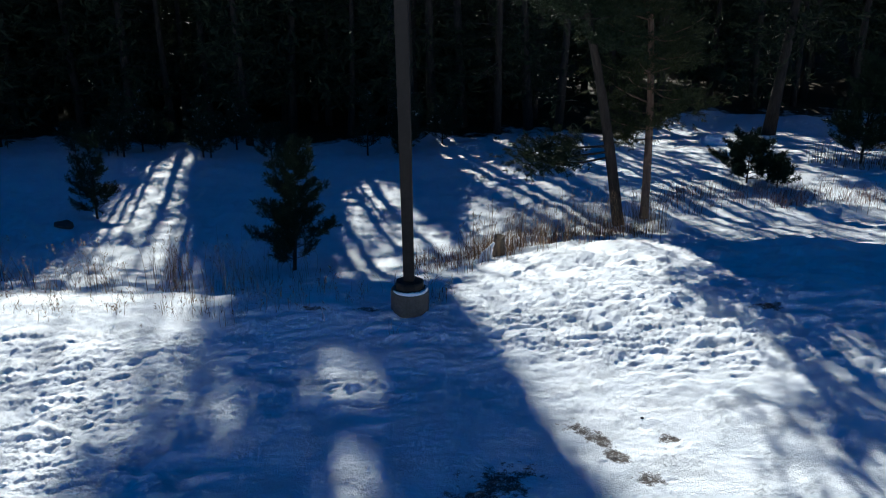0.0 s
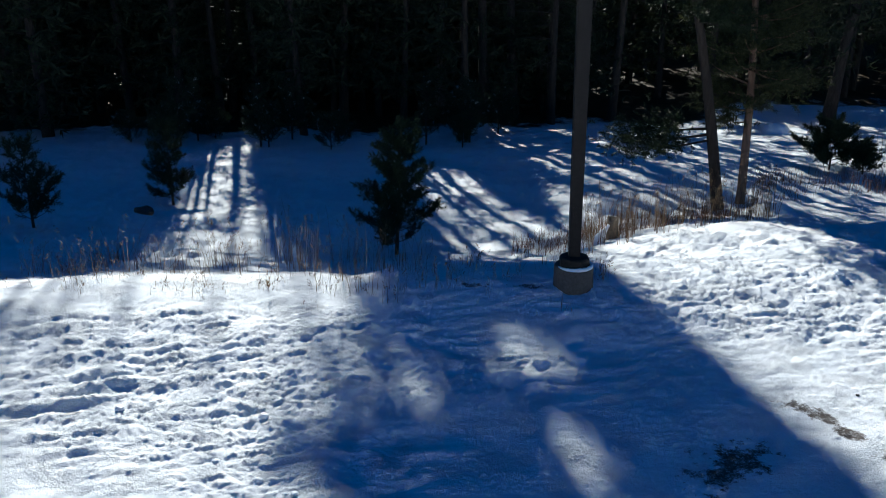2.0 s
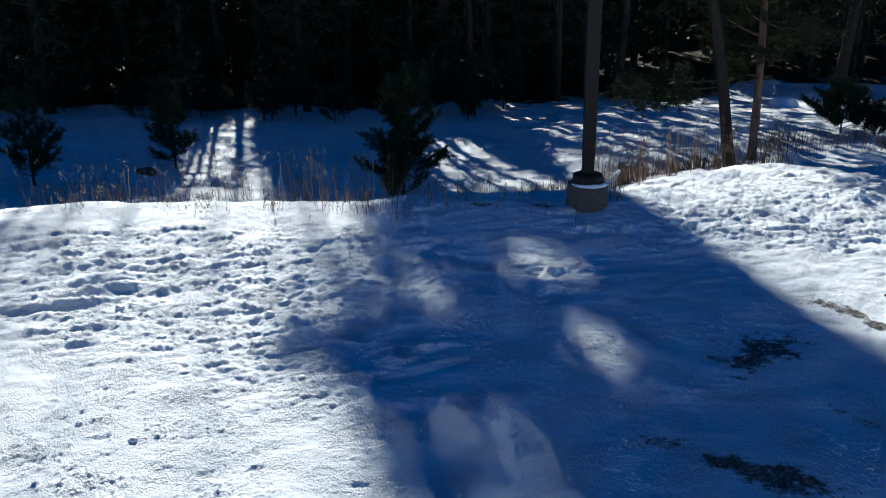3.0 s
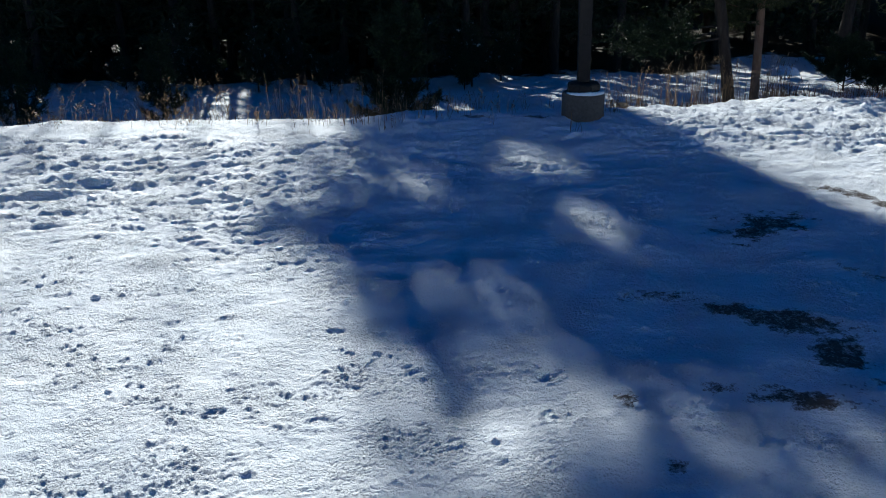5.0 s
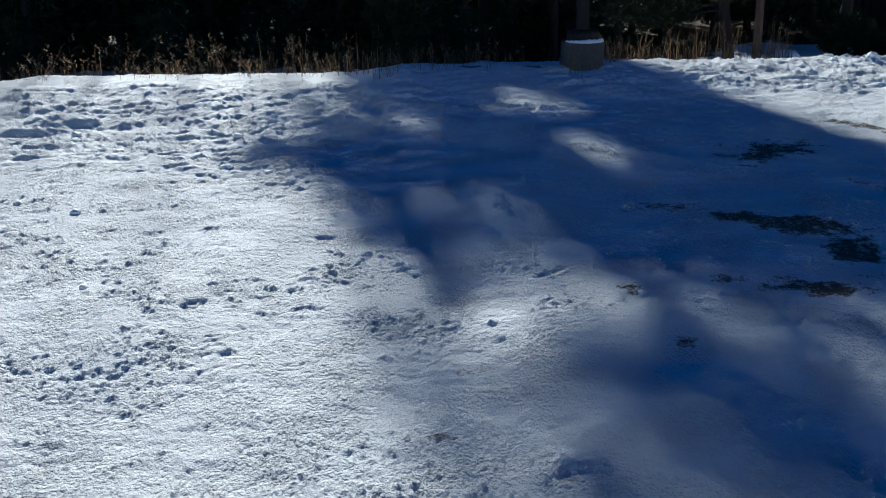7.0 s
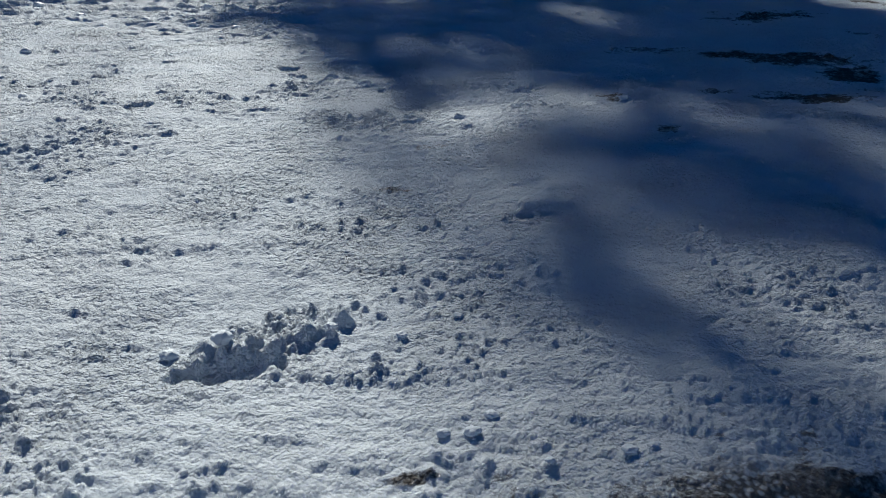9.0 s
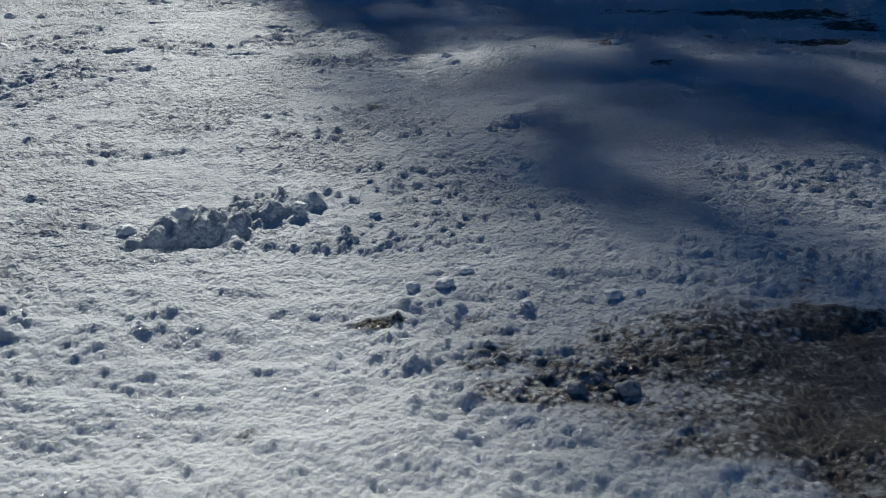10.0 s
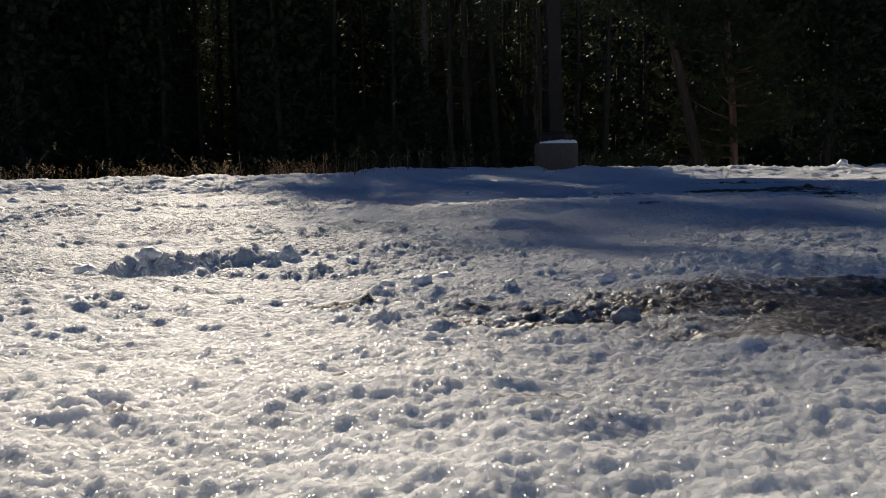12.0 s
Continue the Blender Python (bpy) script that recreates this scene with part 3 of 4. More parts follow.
def openness(gx, gy):
    jx, jy = gx + 0.12 * wave(gx, gy, 0.8, 201) + 0.08 * wave(gx, gy, 0.3, 203), gy + 0.12 * wave(gx, gy, 0.8, 202) + 0.08 * wave(gx, gy, 0.3, 204)
    # the main shadow: its western edge, ragged beside the bank, and its eastern edge
    left = np.interp(jy, [3.3, 4.6, 5.2, 5.5, 5.84, 6.3, 6.63, 7.0, 7.4, 7.95, 9.46, 10.47, 11.84, 12.5, 14.2],
                     [-2.6, -2.8, -2.8, -2.95, -3.1, -3.1, -3.15, -3.45, -3.9, -4.4, -4.25, -4.1, -3.9, -4.2, -4.4])
    right = np.interp(jy, [2, 4, 6, 7, 8, 8.97, 9.68, 10.72, 11.85, 12.58, 14, 18], [3, 2.8, 2.4, 2.0, 1.72, 1.38, 1.25, 1.0, 0.54, 0.1, 0.2, 0.5])
    far_right = np.interp(jy, [5, 10.2, 11.4, 12.7, 14.5, 18.6], [7.4, 6.5, 6.4, 5.8, 5.1, 4.9])
    into = jx - left
    ragged = smooth(8.0, 9.0, jy)
    share = np.interp(into, [-0.15, 0.12], [1, 0]) * (1 - ragged) + ragged * np.interp(into + 0.3 * wave(gx, gy, 1.1, 208), [-0.6, -0.1, 0.4, 0.8, 1.15], [1, 0.8, 0.4, 0.18, 0])
    share = np.where(jy > 14.3, 0, share)
    share = np.where((jx < -8.3) & (jy > 9.4) & (jy < 11.7), np.minimum(share, 0.45 + 0.4 * wave(gx, gy, 0.6, 211)), share)
    share = np.where((jy < 18.6) & (jx > right) & (jx < far_right), 1.0, share)
    # dappled light in the ditch and up the slope behind it
    dapple = 0.9 * wave(gx, gy, 1.5, 205) + 0.8 * wave(gx, gy, 0.7, 206)
    streak = smooth(1.25, 0.7, np.abs(jx - np.interp(jy, [14, 20, 34], [-6.6, -8.2, -12.2])) / np.interp(jy, [18, 24, 37], [1.9, 1.5, 1.1])) * smooth(39, 36, jy) * np.interp(jy, [15, 18, 24], [0.45, 0.7, 1])
    second = smooth(1.25, 0.7, np.abs(jx - np.interp(jy, [18, 31], [-0.9, -3.1])) / np.interp(jy, [18, 31], [1.7, 1.0])) * smooth(16, 17.5, jy) * smooth(33, 31, jy)
    slope = smooth(0.0, 0.8, jx) * smooth(15, 13.5, jx) * smooth(18.2, 19.2, jy) * smooth(35, 33, jy)
    slope = np.maximum(slope, smooth(-1.3, -0.6, jx) * smooth(34, 35, jy) * smooth(43, 41, jy) * smooth(0.0, 0.3, dapple))
    slope = np.maximum(slope, smooth(6.5, 7.5, jx) * smooth(33.5, 34.5, jy) * smooth(46, 45, jy) * smooth(0.0, 0.15, wave(gx * 0.3, gy, 1.6, 207)))
    lit = np.maximum(np.maximum(streak, second), slope) * (jy > 14)
    share = np.maximum(share, lit * np.interp(dapple, [-0.6, -0.1, 0.3, 0.7], [0.08, 0.40, 0.66, 0.90]))
    # the band of light that slants across the shadow, and half shade towards the landing place
    top = np.interp(jx, [-2.9, -2.36, -2.07, -1.73, -1.39, -1.17, -1.04, -0.8, -0.61, -0.41, 0.4], [5.9, 5.55, 5.5, 5.35, 5.1, 4.78, 4.42, 4.18, 3.88, 3.58, 2.9])
    band = smooth(0.02, 0.28, top - jy) * np.interp(jx, [-2.8, -2.3, -1.9, -1.2, -0.6, 0.0, 0.4], [0.46, 0.55, 0.92, 0.88, 0.62, 0.08, 0.0])
    below = np.interp(jy, [1.7, 2.0, 2.4, 3.2, 3.9, 4.3], [0.28, 0.34, 0.34, 0.34, 0.42, 1])
    band = np.minimum(band, np.where(jx > -2.6, below, 1))
    west = np.interp(jy, [1.2, 1.66, 1.86, 2.24, 2.52, 3.0, 3.5, 4.9], [-1.75, -1.9, -1.95, -2.05, -2.2, -2.45, -2.6, -2.75])
    band = np.maximum(band, np.interp(jx - west, [-0.35, -0.02, 0.25, 0.60], [1, 0.58, 0.42, 0.30]) * (jy < 4.9))
    share = np.where((jy < 5.6) & (jx < right), np.maximum(share, band), share)
    for e in OPEN:
        k = smooth(0, e[6], ellipse(jx, jy, *e[:5]))
        share = share + (np.maximum(share, e[5]) - share) * k
    for e in SHUT:
        k = smooth(0, e[6], ellipse(jx, jy, *e[:5]))
        share = share + (np.minimum(share, e[5]) - share) * k
    return np.maximum(share, smooth(1.14, 0.86, jy))


# ---- trees ----
def conifer(name, x, y, tall, spread, seed, needles, bark, bare=2.0, trunk=0.22, whorl=0.55, label="", group="", lean=(0, 0),
            count=6, blade=(0.44, 0.14), column=0.5, per=6, fine_to=8.5):
    rng = np.random.default_rng(seed)
    z = ground_at(x, y) - 0.15
    root = tagged(new(name), label, "tree", group)
    root.location = (x, y, z)
    hs = np.linspace(0, 1, 9)
    bend = rng.normal(0, 0.012 * tall, (2,))
    axis = lambda h: np.array([lean[0] * h * tall + bend[0] * math.sin(3 * h), lean[1] * h * tall + bend[1] * math.sin(2.5 * h), h * tall])
    v, f = tube([axis(h) for h in hs], [trunk * ((1 - h) * 0.92 + 0.03) * (1.25 if h == 0 else 1) for h in hs], 9, 0.05, rng)
    pieces, centres, axes, limbs = [(v, f)], [], [], []
    h = bare
    while h < tall - 0.3:
        k = h / tall
        reach = spread * (column + (1 - column) * (1 - k)) * min(1, 0.25 + (tall - h) / (0.22 * tall)) * min(1, 0.5 + 0.5 * (h - bare + 1) / 2)
        a0 = rng.uniform(0, 6.28)
        for b in range(per):
            a = a0 + 6.28 * b / per + rng.normal(0, 0.25)
            r = reach * rng.uniform(0.65, 1.15)
            p0 = axis(k)
            droop = rng.uniform(-0.35, 0.05) + 0.5 * k
            out = np.array([math.cos(a), math.sin(a), droop])
            steps = max(2, int(r / 0.45))
            for s in range(1, steps + 1):
                q = s / steps
                c = p0 + out * r * q + np.array([0, 0, 0.12 * r * q * q]) + rng.normal(0, 0.10, 3)
                centres.append(c)
                axes.append(out * 0.8)
            if r > 0.9 and b % 2 == 0 and y < 54 and h < 16:
                limbs.append((p0, p0 + out * r * 0.5, p0 + out * r * 0.92))
        h += whorl * rng.uniform(0.8, 1.2)
    centres, axes = np.array(centres), np.array(axes)
    gaps = sunlit(np.array([q[1] for q in limbs]).reshape(-1, 3) + np.array([x, y, z]))[0] if limbs else ()
    pieces += [tube(q, [0.035, 0.022, 0.008], 4) for q, g in zip(limbs, gaps) if g < 0.2]
    part("trunk", raw_mesh("trunk", *joined(pieces), bark, True), root)
    fine = centres[:, 2] < (fine_to if y < 53 else 0)
    v, f = sprays(rng, centres[~fine], axes[~fine], count, *blade)
    if fine.any():
        v2, f2 = sprays(rng, centres[fine], axes[fine], 8, 0.55, 0.05)
        v, f = np.concatenate([v, v2]), np.concatenate([f, f2 + len(v)])
    CROWNS.append((root, v + np.array([x, y, z]), needles, seed))
    return root


CROWNS = []  # crowns still to be thinned: tree, blades, needles, seed
CELL = 0.5


def thin_crowns():
    """Thin the crowns along the sun's way so far that the shares of light reach the clearing, then hang them on their trees."""
    way = np.array(TO_SUN)
    falls, depth = [], np.zeros((140, 160))
    for root, v, needles, seed in CROWNS:
        share, gx, gy = sunlit(v)
        k = v.reshape(-1, 4, 3)
        area = np.abs(np.cross(k[:, 2] - k[:, 0], k[:, 3] - k[:, 1]) @ way) / 2
        mx, my = gx.reshape(-1, 4).mean(1), gy.reshape(-1, 4).mean(1)
        ix, iy = np.floor((mx + 40) / CELL).astype(int), np.floor((my + 30) / CELL).astype(int)
        inside = (ix >= 0) & (ix < 140) & (iy >= 0) & (iy < 160)
        np.add.at(depth, (ix[inside], iy[inside]), area[inside])
        falls.append((share.reshape(-1, 4).mean(1), np.clip(ix, 0, 139), np.clip(iy, 0, 159)))
    depth /= CELL * CELL * math.sin(radians(SUN_EL))
    spread = np.ones(5) / 5
    for axis in (0, 1):
        depth = np.apply_along_axis(lambda row: np.convolve(row, spread, "same"), axis, depth)
    for (root, v, needles, seed), (share, ix, iy) in zip(CROWNS, falls):
        rng = np.random.default_rng(seed + 9000)
        want = np.where(share > 0.92, 0.0, np.clip(-1.6 * np.log(np.maximum(share, 1e-4)) / np.maximum(depth[ix, iy], 0.3), 0, 1))
        want = np.where(share < 0.02, 1.0, want)
        k = v.reshape(-1, 4, 3).copy()
        slim = np.sqrt(want)[:, None]  # slimmer blades and fewer of them
        mid = (k[:, 1] + k[:, 3]) / 2
        k[:, 1], k[:, 3] = mid + (k[:, 1] - mid) * slim, mid + (k[:, 3] - mid) * slim
        k = k[rng.uniform(0, 1, len(k)) < slim[:, 0]]
        v = k.reshape(-1, 3) - np.array(root.location)
        part("crown", foliage_mesh("crown", v, np.arange(len(v)).reshape(-1, 4), needles), root)


def forest():
    rng = np.random.default_rng(7)
    spots = []
    tries = 0
    while len(spots) < 120 and tries < 9000:
        tries += 1
        x, y = rng.uniform(-42, 38), rng.uniform(36.5, 74)
        edge = 37.5 if x < -5 else 37.5 + 0.55 * (x + 5)
        if y < min(edge, 47) + (3 if x > 6 else 0) or (abs(x + 3.6) < 1.3 and y < 50):
            continue
        gap = 2.0 + 0.03 * (y - 36)
        if all(math.hypot(x - u, y - v) > gap for u, v in spots):
            spots.append((x, y))
    # more tall trees, tops out of view, added to cast the clearing's shade
    while len(spots) < 180 and tries < 20000:
        tries += 1
        x, y = rng.uniform(-24, 4), rng.uniform(42, 62)
        if (abs(x + 3.6) > 1.3 or y > 50) and all(math.hypot(x - u, y - v) > 1.5 for u, v in spots):
            spots.append((x, y))
    for i, (x, y) in enumerate(spots):
        tall = rng.uniform(29, 36) if -26 < x < 4 else rng.uniform(22, 29)
        hs = np.linspace(6, tall, 24)
        gaps = sunlit(np.stack([np.full(24, x), np.full(24, y), hs - 4], 1))[0] > 0.8
        for k in range(24):  # trees cut shorter where their tops would shade lit ground
            if gaps[k] and gaps[k:].mean() > 0.6:
                tall = max(8.0, hs[k] + 5.0)
                break
        conifer("pine_tree", x, y, tall, rng.uniform(2.0, 2.8), 500 + i, NEEDLE_DARK, BARK, bare=rng.uniform(0.8, 3.5),
                trunk=rng.uniform(0.16, 0.26), whorl=0.62, label="tall dark conifer standing in the shaded forest", group="forest trees")


forest()
# larger trunks at the edge of the wood
conifer("pine_tree", -3.5, 48.3, 27, 2.4, 31, NEEDLE_DARK, BARK_PALE, bare=8, trunk=0.33, whorl=0.6,
        label="tall conifer with a pale grey bare trunk in the shaded forest", group="forest trees")
conifer("pine_tree", 15.9, 43.0, 25, 2.8, 32, NEEDLE_DARK, BARK, bare=3.0, trunk=0.30, whorl=0.6, lean=(0.05, 0),
        label="stout conifer leaning at the forest edge with snow round it", group="forest trees")
thin_crowns()


def pine_shoots(rng, ends, axes, length, needle, count):
    """Bottle-brush shoots: needles set along short twigs."""
    centres, dirs = [], []
    for e, d in zip(ends, axes):
        d = np.array(d) / (np.linalg.norm(d) + 1e-9)
        for q in np.linspace(0, 1, 5):
            centres.append(np.array(e) + d * length * q)
            dirs.append(d * 0.9)
    return sprays(rng, np.array(centres), np.array(dirs), count, needle, needle * 0.055, 0.75)


def sapling(x, y, tall, wide, seed, label, needles=None, name="pine_sapling", whorls=9, lean=0.0, per=6, needle_count=8):
    rng = np.random.default_rng(seed)
    z = ground_at(x, y) - 0.08
    root = tagged(new(name), label, "sapling", "young pines")
    root.location = (x, y, z)
    pieces = [tube([(0, 0, 0), (lean * 0.4, 0.02, tall * 0.35), (lean * 0.8, 0, tall * 0.7), (lean, 0, tall * 0.97)],
                   [0.026 * tall ** 0.5, 0.02 * tall ** 0.5, 0.012, 0.006], 7, 0.06, rng)]
    ends, axes = [], []
    for i in range(whorls):
        k = (i + 0.6 + rng.uniform(-0.25, 0.25)) / whorls
        h = tall * (0.08 + 0.88 * k)
        p0 = np.array([lean * k, 0, h])
        for b in range(per):
            if rng.uniform() < 0.16:
                continue
            a = 6.28 * b / per + i * 1.1 + rng.normal(0, 0.35)
            r = wide * 0.5 * (1.05 - 0.72 * k) * rng.uniform(0.5, 1.3)
            out = np.array([math.cos(a), math.sin(a), rng.uniform(0.15, 0.55)])
            mid, tip = p0 + out * r * 0.55, p0 + out * r + np.array([0, 0, r * 0.25])
            pieces.append(tube([p0, mid, tip], [0.012, 0.008, 0.004], 4))
            for q in np.linspace(0.35, 1, max(2, int(r / 0.10))):
                c = p0 + (tip - p0) * q
                for s in range(2):
                    ends.append(c + rng.normal(0, 0.03, 3))
                    axes.append(out * 0.6 + np.array([0, 0, 0.6]) + rng.normal(0, 0.45, 3))
    for s in range(5):
        ends.append(np.array([lean, 0, tall * 0.94]))
        axes.append(np.array([rng.normal(0, 0.4), rng.normal(0, 0.4), 1.0]))
    v, f = pine_shoots(rng, ends, axes, 0.17, 0.13, needle_count)
    part("trunk", raw_mesh("trunk", *joined(pieces), BARK, True), root)
    part("crown", foliage_mesh("crown", v, f, needles or NEEDLE), root)
    return root


sapling(-3.9, 19.6, 3.3, 1.7, 1, "young dark green pine growing from the snowy ditch", whorls=12, lean=0.18, per=7, needle_count=9)
sapling(-11.4, 25.9, 2.8, 1.25, 2, "slender young pine dusted with snow beside a sunlit strip", whorls=10)
sapling(-13.9, 22.0, 2.4, 1.7, 3, "bushy young pine in blue shade on the snow", whorls=8)
sapling(10.1, 28.7, 1.6, 2.2, 4, "low spreading pine bush on sunlit trampled snow", name="pine_bush", whorls=7, per=9)
sapling(10.9, 28.0, 1.0, 1.1, 14, "low spreading pine bush on sunlit trampled snow", name="pine_bush", whorls=6, per=7)
sapling(-2.3, 36.5, 1.3, 1.1, 5, "small dark pine at the edge of the wood", whorls=6)
sapling(16.2, 33.5, 4.2, 2.6, 6, "dense dark young conifer standing in dry grass", whorls=14, per=9)


def young_spruces():
    rng = np.random.default_rng(77)
    for i in range(16):
        x = rng.uniform(-17, 1.5)
        y = 37.2 + rng.uniform(-1.2, 3.5) + (1.0 if x > -5 else -1.0)
        if abs(x + 12.4) < 0.9:
            continue
        sapling(x, y, rng.uniform(1.2, 3.2), rng.uniform(1.3, 2.2), 700 + i, "young spruce dusted with snow at the forest edge",
                NEEDLE_SNOWY, name="young_spruce", whorls=8, per=6, needle_count=4)


young_spruces()


def standing_pine(x, y, tall, trunk, bark, seed, lean, crown_from, label, limbs=(), needles=NEEDLE):
    """A slim pine with bare lower trunk, high limbs and bottle-brush foliage."""
    rng = np.random.default_rng(seed)
    z = ground_at(x, y) - 0.1
    root = tagged(new("pine_tree"), label, "tree")
    root.location = (x, y, z)
    axis = lambda h: np.array([lean * h + 0.10 * math.sin(h * 0.5), 0.05 * math.sin(h * 0.7), h])
    hs = np.concatenate([[0, 0.15, 0.5], np.linspace(1.2, tall, 12)])
    pieces = [tube([axis(h) for h in hs], [trunk * (1.3 if h == 0 else 1.08 if h < 0.3 else 1 - 0.9 * h / tall) for h in hs], 14, 0.04, rng)]
    ends, axes = [], []

    def limb(h, a, r, droop, rich):
        p0 = axis(h)
        out = np.array([math.cos(a), math.sin(a), droop])
        pts = [p0, p0 + out * r * 0.4 + np.array([0, 0, -0.03 * r]), p0 + out * r * 0.75, p0 + out * r + np.array([0, 0, 0.08 * r])]
        pieces.append(tube(pts, [0.022 + 0.008 * r, 0.016 + 0.004 * r, 0.012, 0.005], 6))
        for q in np.linspace(0.4, 1, max(3, int(r * 6))):
            for s in range(rich):
                side = rng.normal(0, 0.12 + 0.11 * r * (q - 0.2), 3) * np.array([1, 1, 0.7])
                c = p0 + out * r * q + side
                ends.append(c)
                axes.append(out * 0.5 + side * 1.5 + np.array([0, 0, 0.3]) + rng.normal(0, 0.3, 3))

    for h, a, r, droop, rich in limbs:
        limb(h, radians(a), r, droop, rich)
    h = crown_from
    while h < tall - 0.2:
        k = (h - crown_from) / (tall - crown_from)
        for b in range(4):
            limb(h, rng.uniform(0, 6.28), (0.5 + 1.3 * math.sin(math.pi * min(1, 0.25 + 0.75 * k))) * rng.uniform(0.6, 1.1), rng.uniform(-0.1, 0.5), 5)
        h += rng.uniform(0.35, 0.6)
    v, f = pine_shoots(rng, ends, axes, 0.17, 0.13, 7)
    part("trunk", raw_mesh("trunk", *joined(pieces), bark, True), root)
    part("crown", foliage_mesh("crown", v, f, needles), root)
    return root


standing_pine(4.55, 22.4, 13.0, 0.16, BARK, 41, -0.215, 5.0, "dark grey pine trunk leaning over dry grass with a drooping bough",
              limbs=[(2.15, 168, 2.5, -0.12, 11), (2.3, 152, 2.1, -0.08, 10), (2.0, 192, 2.1, -0.06, 9)])
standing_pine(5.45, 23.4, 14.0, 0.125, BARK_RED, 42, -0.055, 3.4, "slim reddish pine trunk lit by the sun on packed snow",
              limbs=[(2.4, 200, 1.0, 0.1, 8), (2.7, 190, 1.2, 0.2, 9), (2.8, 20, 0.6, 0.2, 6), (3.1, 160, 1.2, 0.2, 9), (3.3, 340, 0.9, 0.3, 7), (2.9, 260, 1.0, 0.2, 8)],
              needles=NEEDLE_SUNLIT)


# ---- lamp post on its concrete pier ----
def ring(bm, z, r, sides, turn=0.0, centre=(0, 0)):
    return [bm.verts.new((centre[0] + r * math.cos(2 * math.pi * (s + turn) / sides), centre[1] + r * math.sin(2 * math.pi * (s + turn) / sides), z))
            for s in range(sides)]


def turned(profile, sides, turn=0.0, shape=None):
    """A closed body from rings of (z, radius)."""
    bm = bmesh.new()
    rings = [ring(bm, z, r, sides, turn, shape(z) if shape else (0, 0)) for z, r in profile]
    for a, b in zip(rings, rings[1:]):
        for s in range(sides):
            t = (s + 1) % sides
            bm.faces.new((a[s], a[t], b[t], b[s]))
    bm.faces.new(rings[0][::-1])
    bm.faces.new(rings[-1])
    return bm


def lamp_post(x, y):
    root = tagged(new("lamp_post"), "dark square steel post on a round concrete pier with snow", "lamp post")
    z = ground_at(x, y)
    root.location = (x, y, 0)
    part("concrete_pier", bm_mesh("concrete_pier", turned([(z - 0.4, 0.30), (0.47, 0.298), (0.505, 0.290), (0.515, 0.275)], 40), CONCRETE, False), root,
         "round pale concrete pier")
    part("base_cover", bm_mesh("base_cover", turned([(0.515, 0.235), (0.62, 0.232), (0.645, 0.215), (0.66, 0.16), (0.665, 0.10)], 8, 0.5), POLE_PAINT), root,
         "dark metal base cover")
    drift = lambda h: (-0.014 * h, 0.0)
    shaft = turned([(0.60, 0.118), (1.2, 0.118), (3.0, 0.130), (5.6, 0.145), (5.62, 0.13)], 4, 0.5, drift)
    bmesh.ops.bevel(shaft, geom=[e for e in shaft.edges if abs(e.verts[0].co.z - e.verts[1].co.z) > 0.3], offset=0.018, segments=2, affect="EDGES")
    part("shaft", bm_mesh("shaft", shaft, POLE_PAINT), root, "tall dark steel shaft")
    plate = bmesh.new()
    bmesh.ops.create_cube(plate, size=1, matrix=Matrix.Translation((-0.02, -0.088, 1.38)) @ Matrix.Diagonal((0.085, 0.012, 0.17, 1)))
    bmesh.ops.bevel(plate, geom=plate.edges[:], offset=0.004, segments=1, affect="EDGES")
    cover = part("access_cover", bm_mesh("access_cover", plate, POLE_PAINT), root)
    for dz in (-0.065, 0.065):
        part("bolt", bm_mesh("bolt", turned([(0, 0.008), (0.008, 0.006)], 6), POLE_PAINT), cover).matrix_local = pose(-0.02, -0.093, 1.38 + dz, 90)
    # snow left on the rim of the pier
    rng = np.random.default_rng(3)
    bm = bmesh.new()
    rows = []
    for i in range(33):
        a = radians(-165 + 190 * i / 32)
        w = math.sin(math.pi * i / 32) ** 0.5
        mid, half, high = 0.262, 0.035 * w, (0.028 + 0.02 * rng.uniform()) * w
        rows.append([bm.verts.new(((mid + half * math.cos(b)) * math.cos(a), (mid + half * math.cos(b)) * math.sin(a), 0.512 + high * math.sin(b)))
                     for b in np.linspace(-0.2, math.pi + 0.2, 7)])
    for a, b in zip(rows, rows[1:]):
        for s in range(6):
            bm.faces.new((a[s], a[s + 1], b[s + 1], b[s]))
    part("snow_cap", bm_mesh("snow_cap", bm, SNOW, True), root, "thin crescent of snow on the pier")
    return root


lamp_post(-0.65, 12.36)


# ---- stump, stones, clods ----
def blob(name, x, y, size, squash, seed, mat, label, category, sink=0.3, rough=0.25, group=""):
    bm = bmesh.new()
    bmesh.ops.create_icosphere(bm, subdivisions=3, radius=1)
    for v in bm.verts:
        d = 1 + rough * noise.fractal(v.co * 1.3 + Vector((seed * 3.1, 0, 0)), 1.0, 2.0, 4)
        v.co = Vector((v.co.x * d, v.co.y * d * 0.85, v.co.z * d * squash)) * size
    ob = new(name, bm_mesh(name, bm, mat, True))
    ob.location = (x, y, ground_at(x, y) + size * squash * (1 - 2 * sink))
    return tagged(ob, label, category, group)


blob("stone", -11.7, 24.2, 0.30, 0.45, 1, ROCK, "dark stone showing through the snow", "stone")
blob("snowy_boulder", 12.2, 39.6, 0.62, 0.62, 2, SNOW, "boulder capped with sunlit snow", "boulder")
blob("snow_block", 3.62, 13.0, 0.065, 0.9, 5, SNOW, "upright block of ploughed snow on the bank", "snow block", rough=0.5)
blob("snow_block", 3.15, 13.15, 0.06, 0.7, 6, SNOW, "upright block of ploughed snow on the bank", "snow block", rough=0.5)


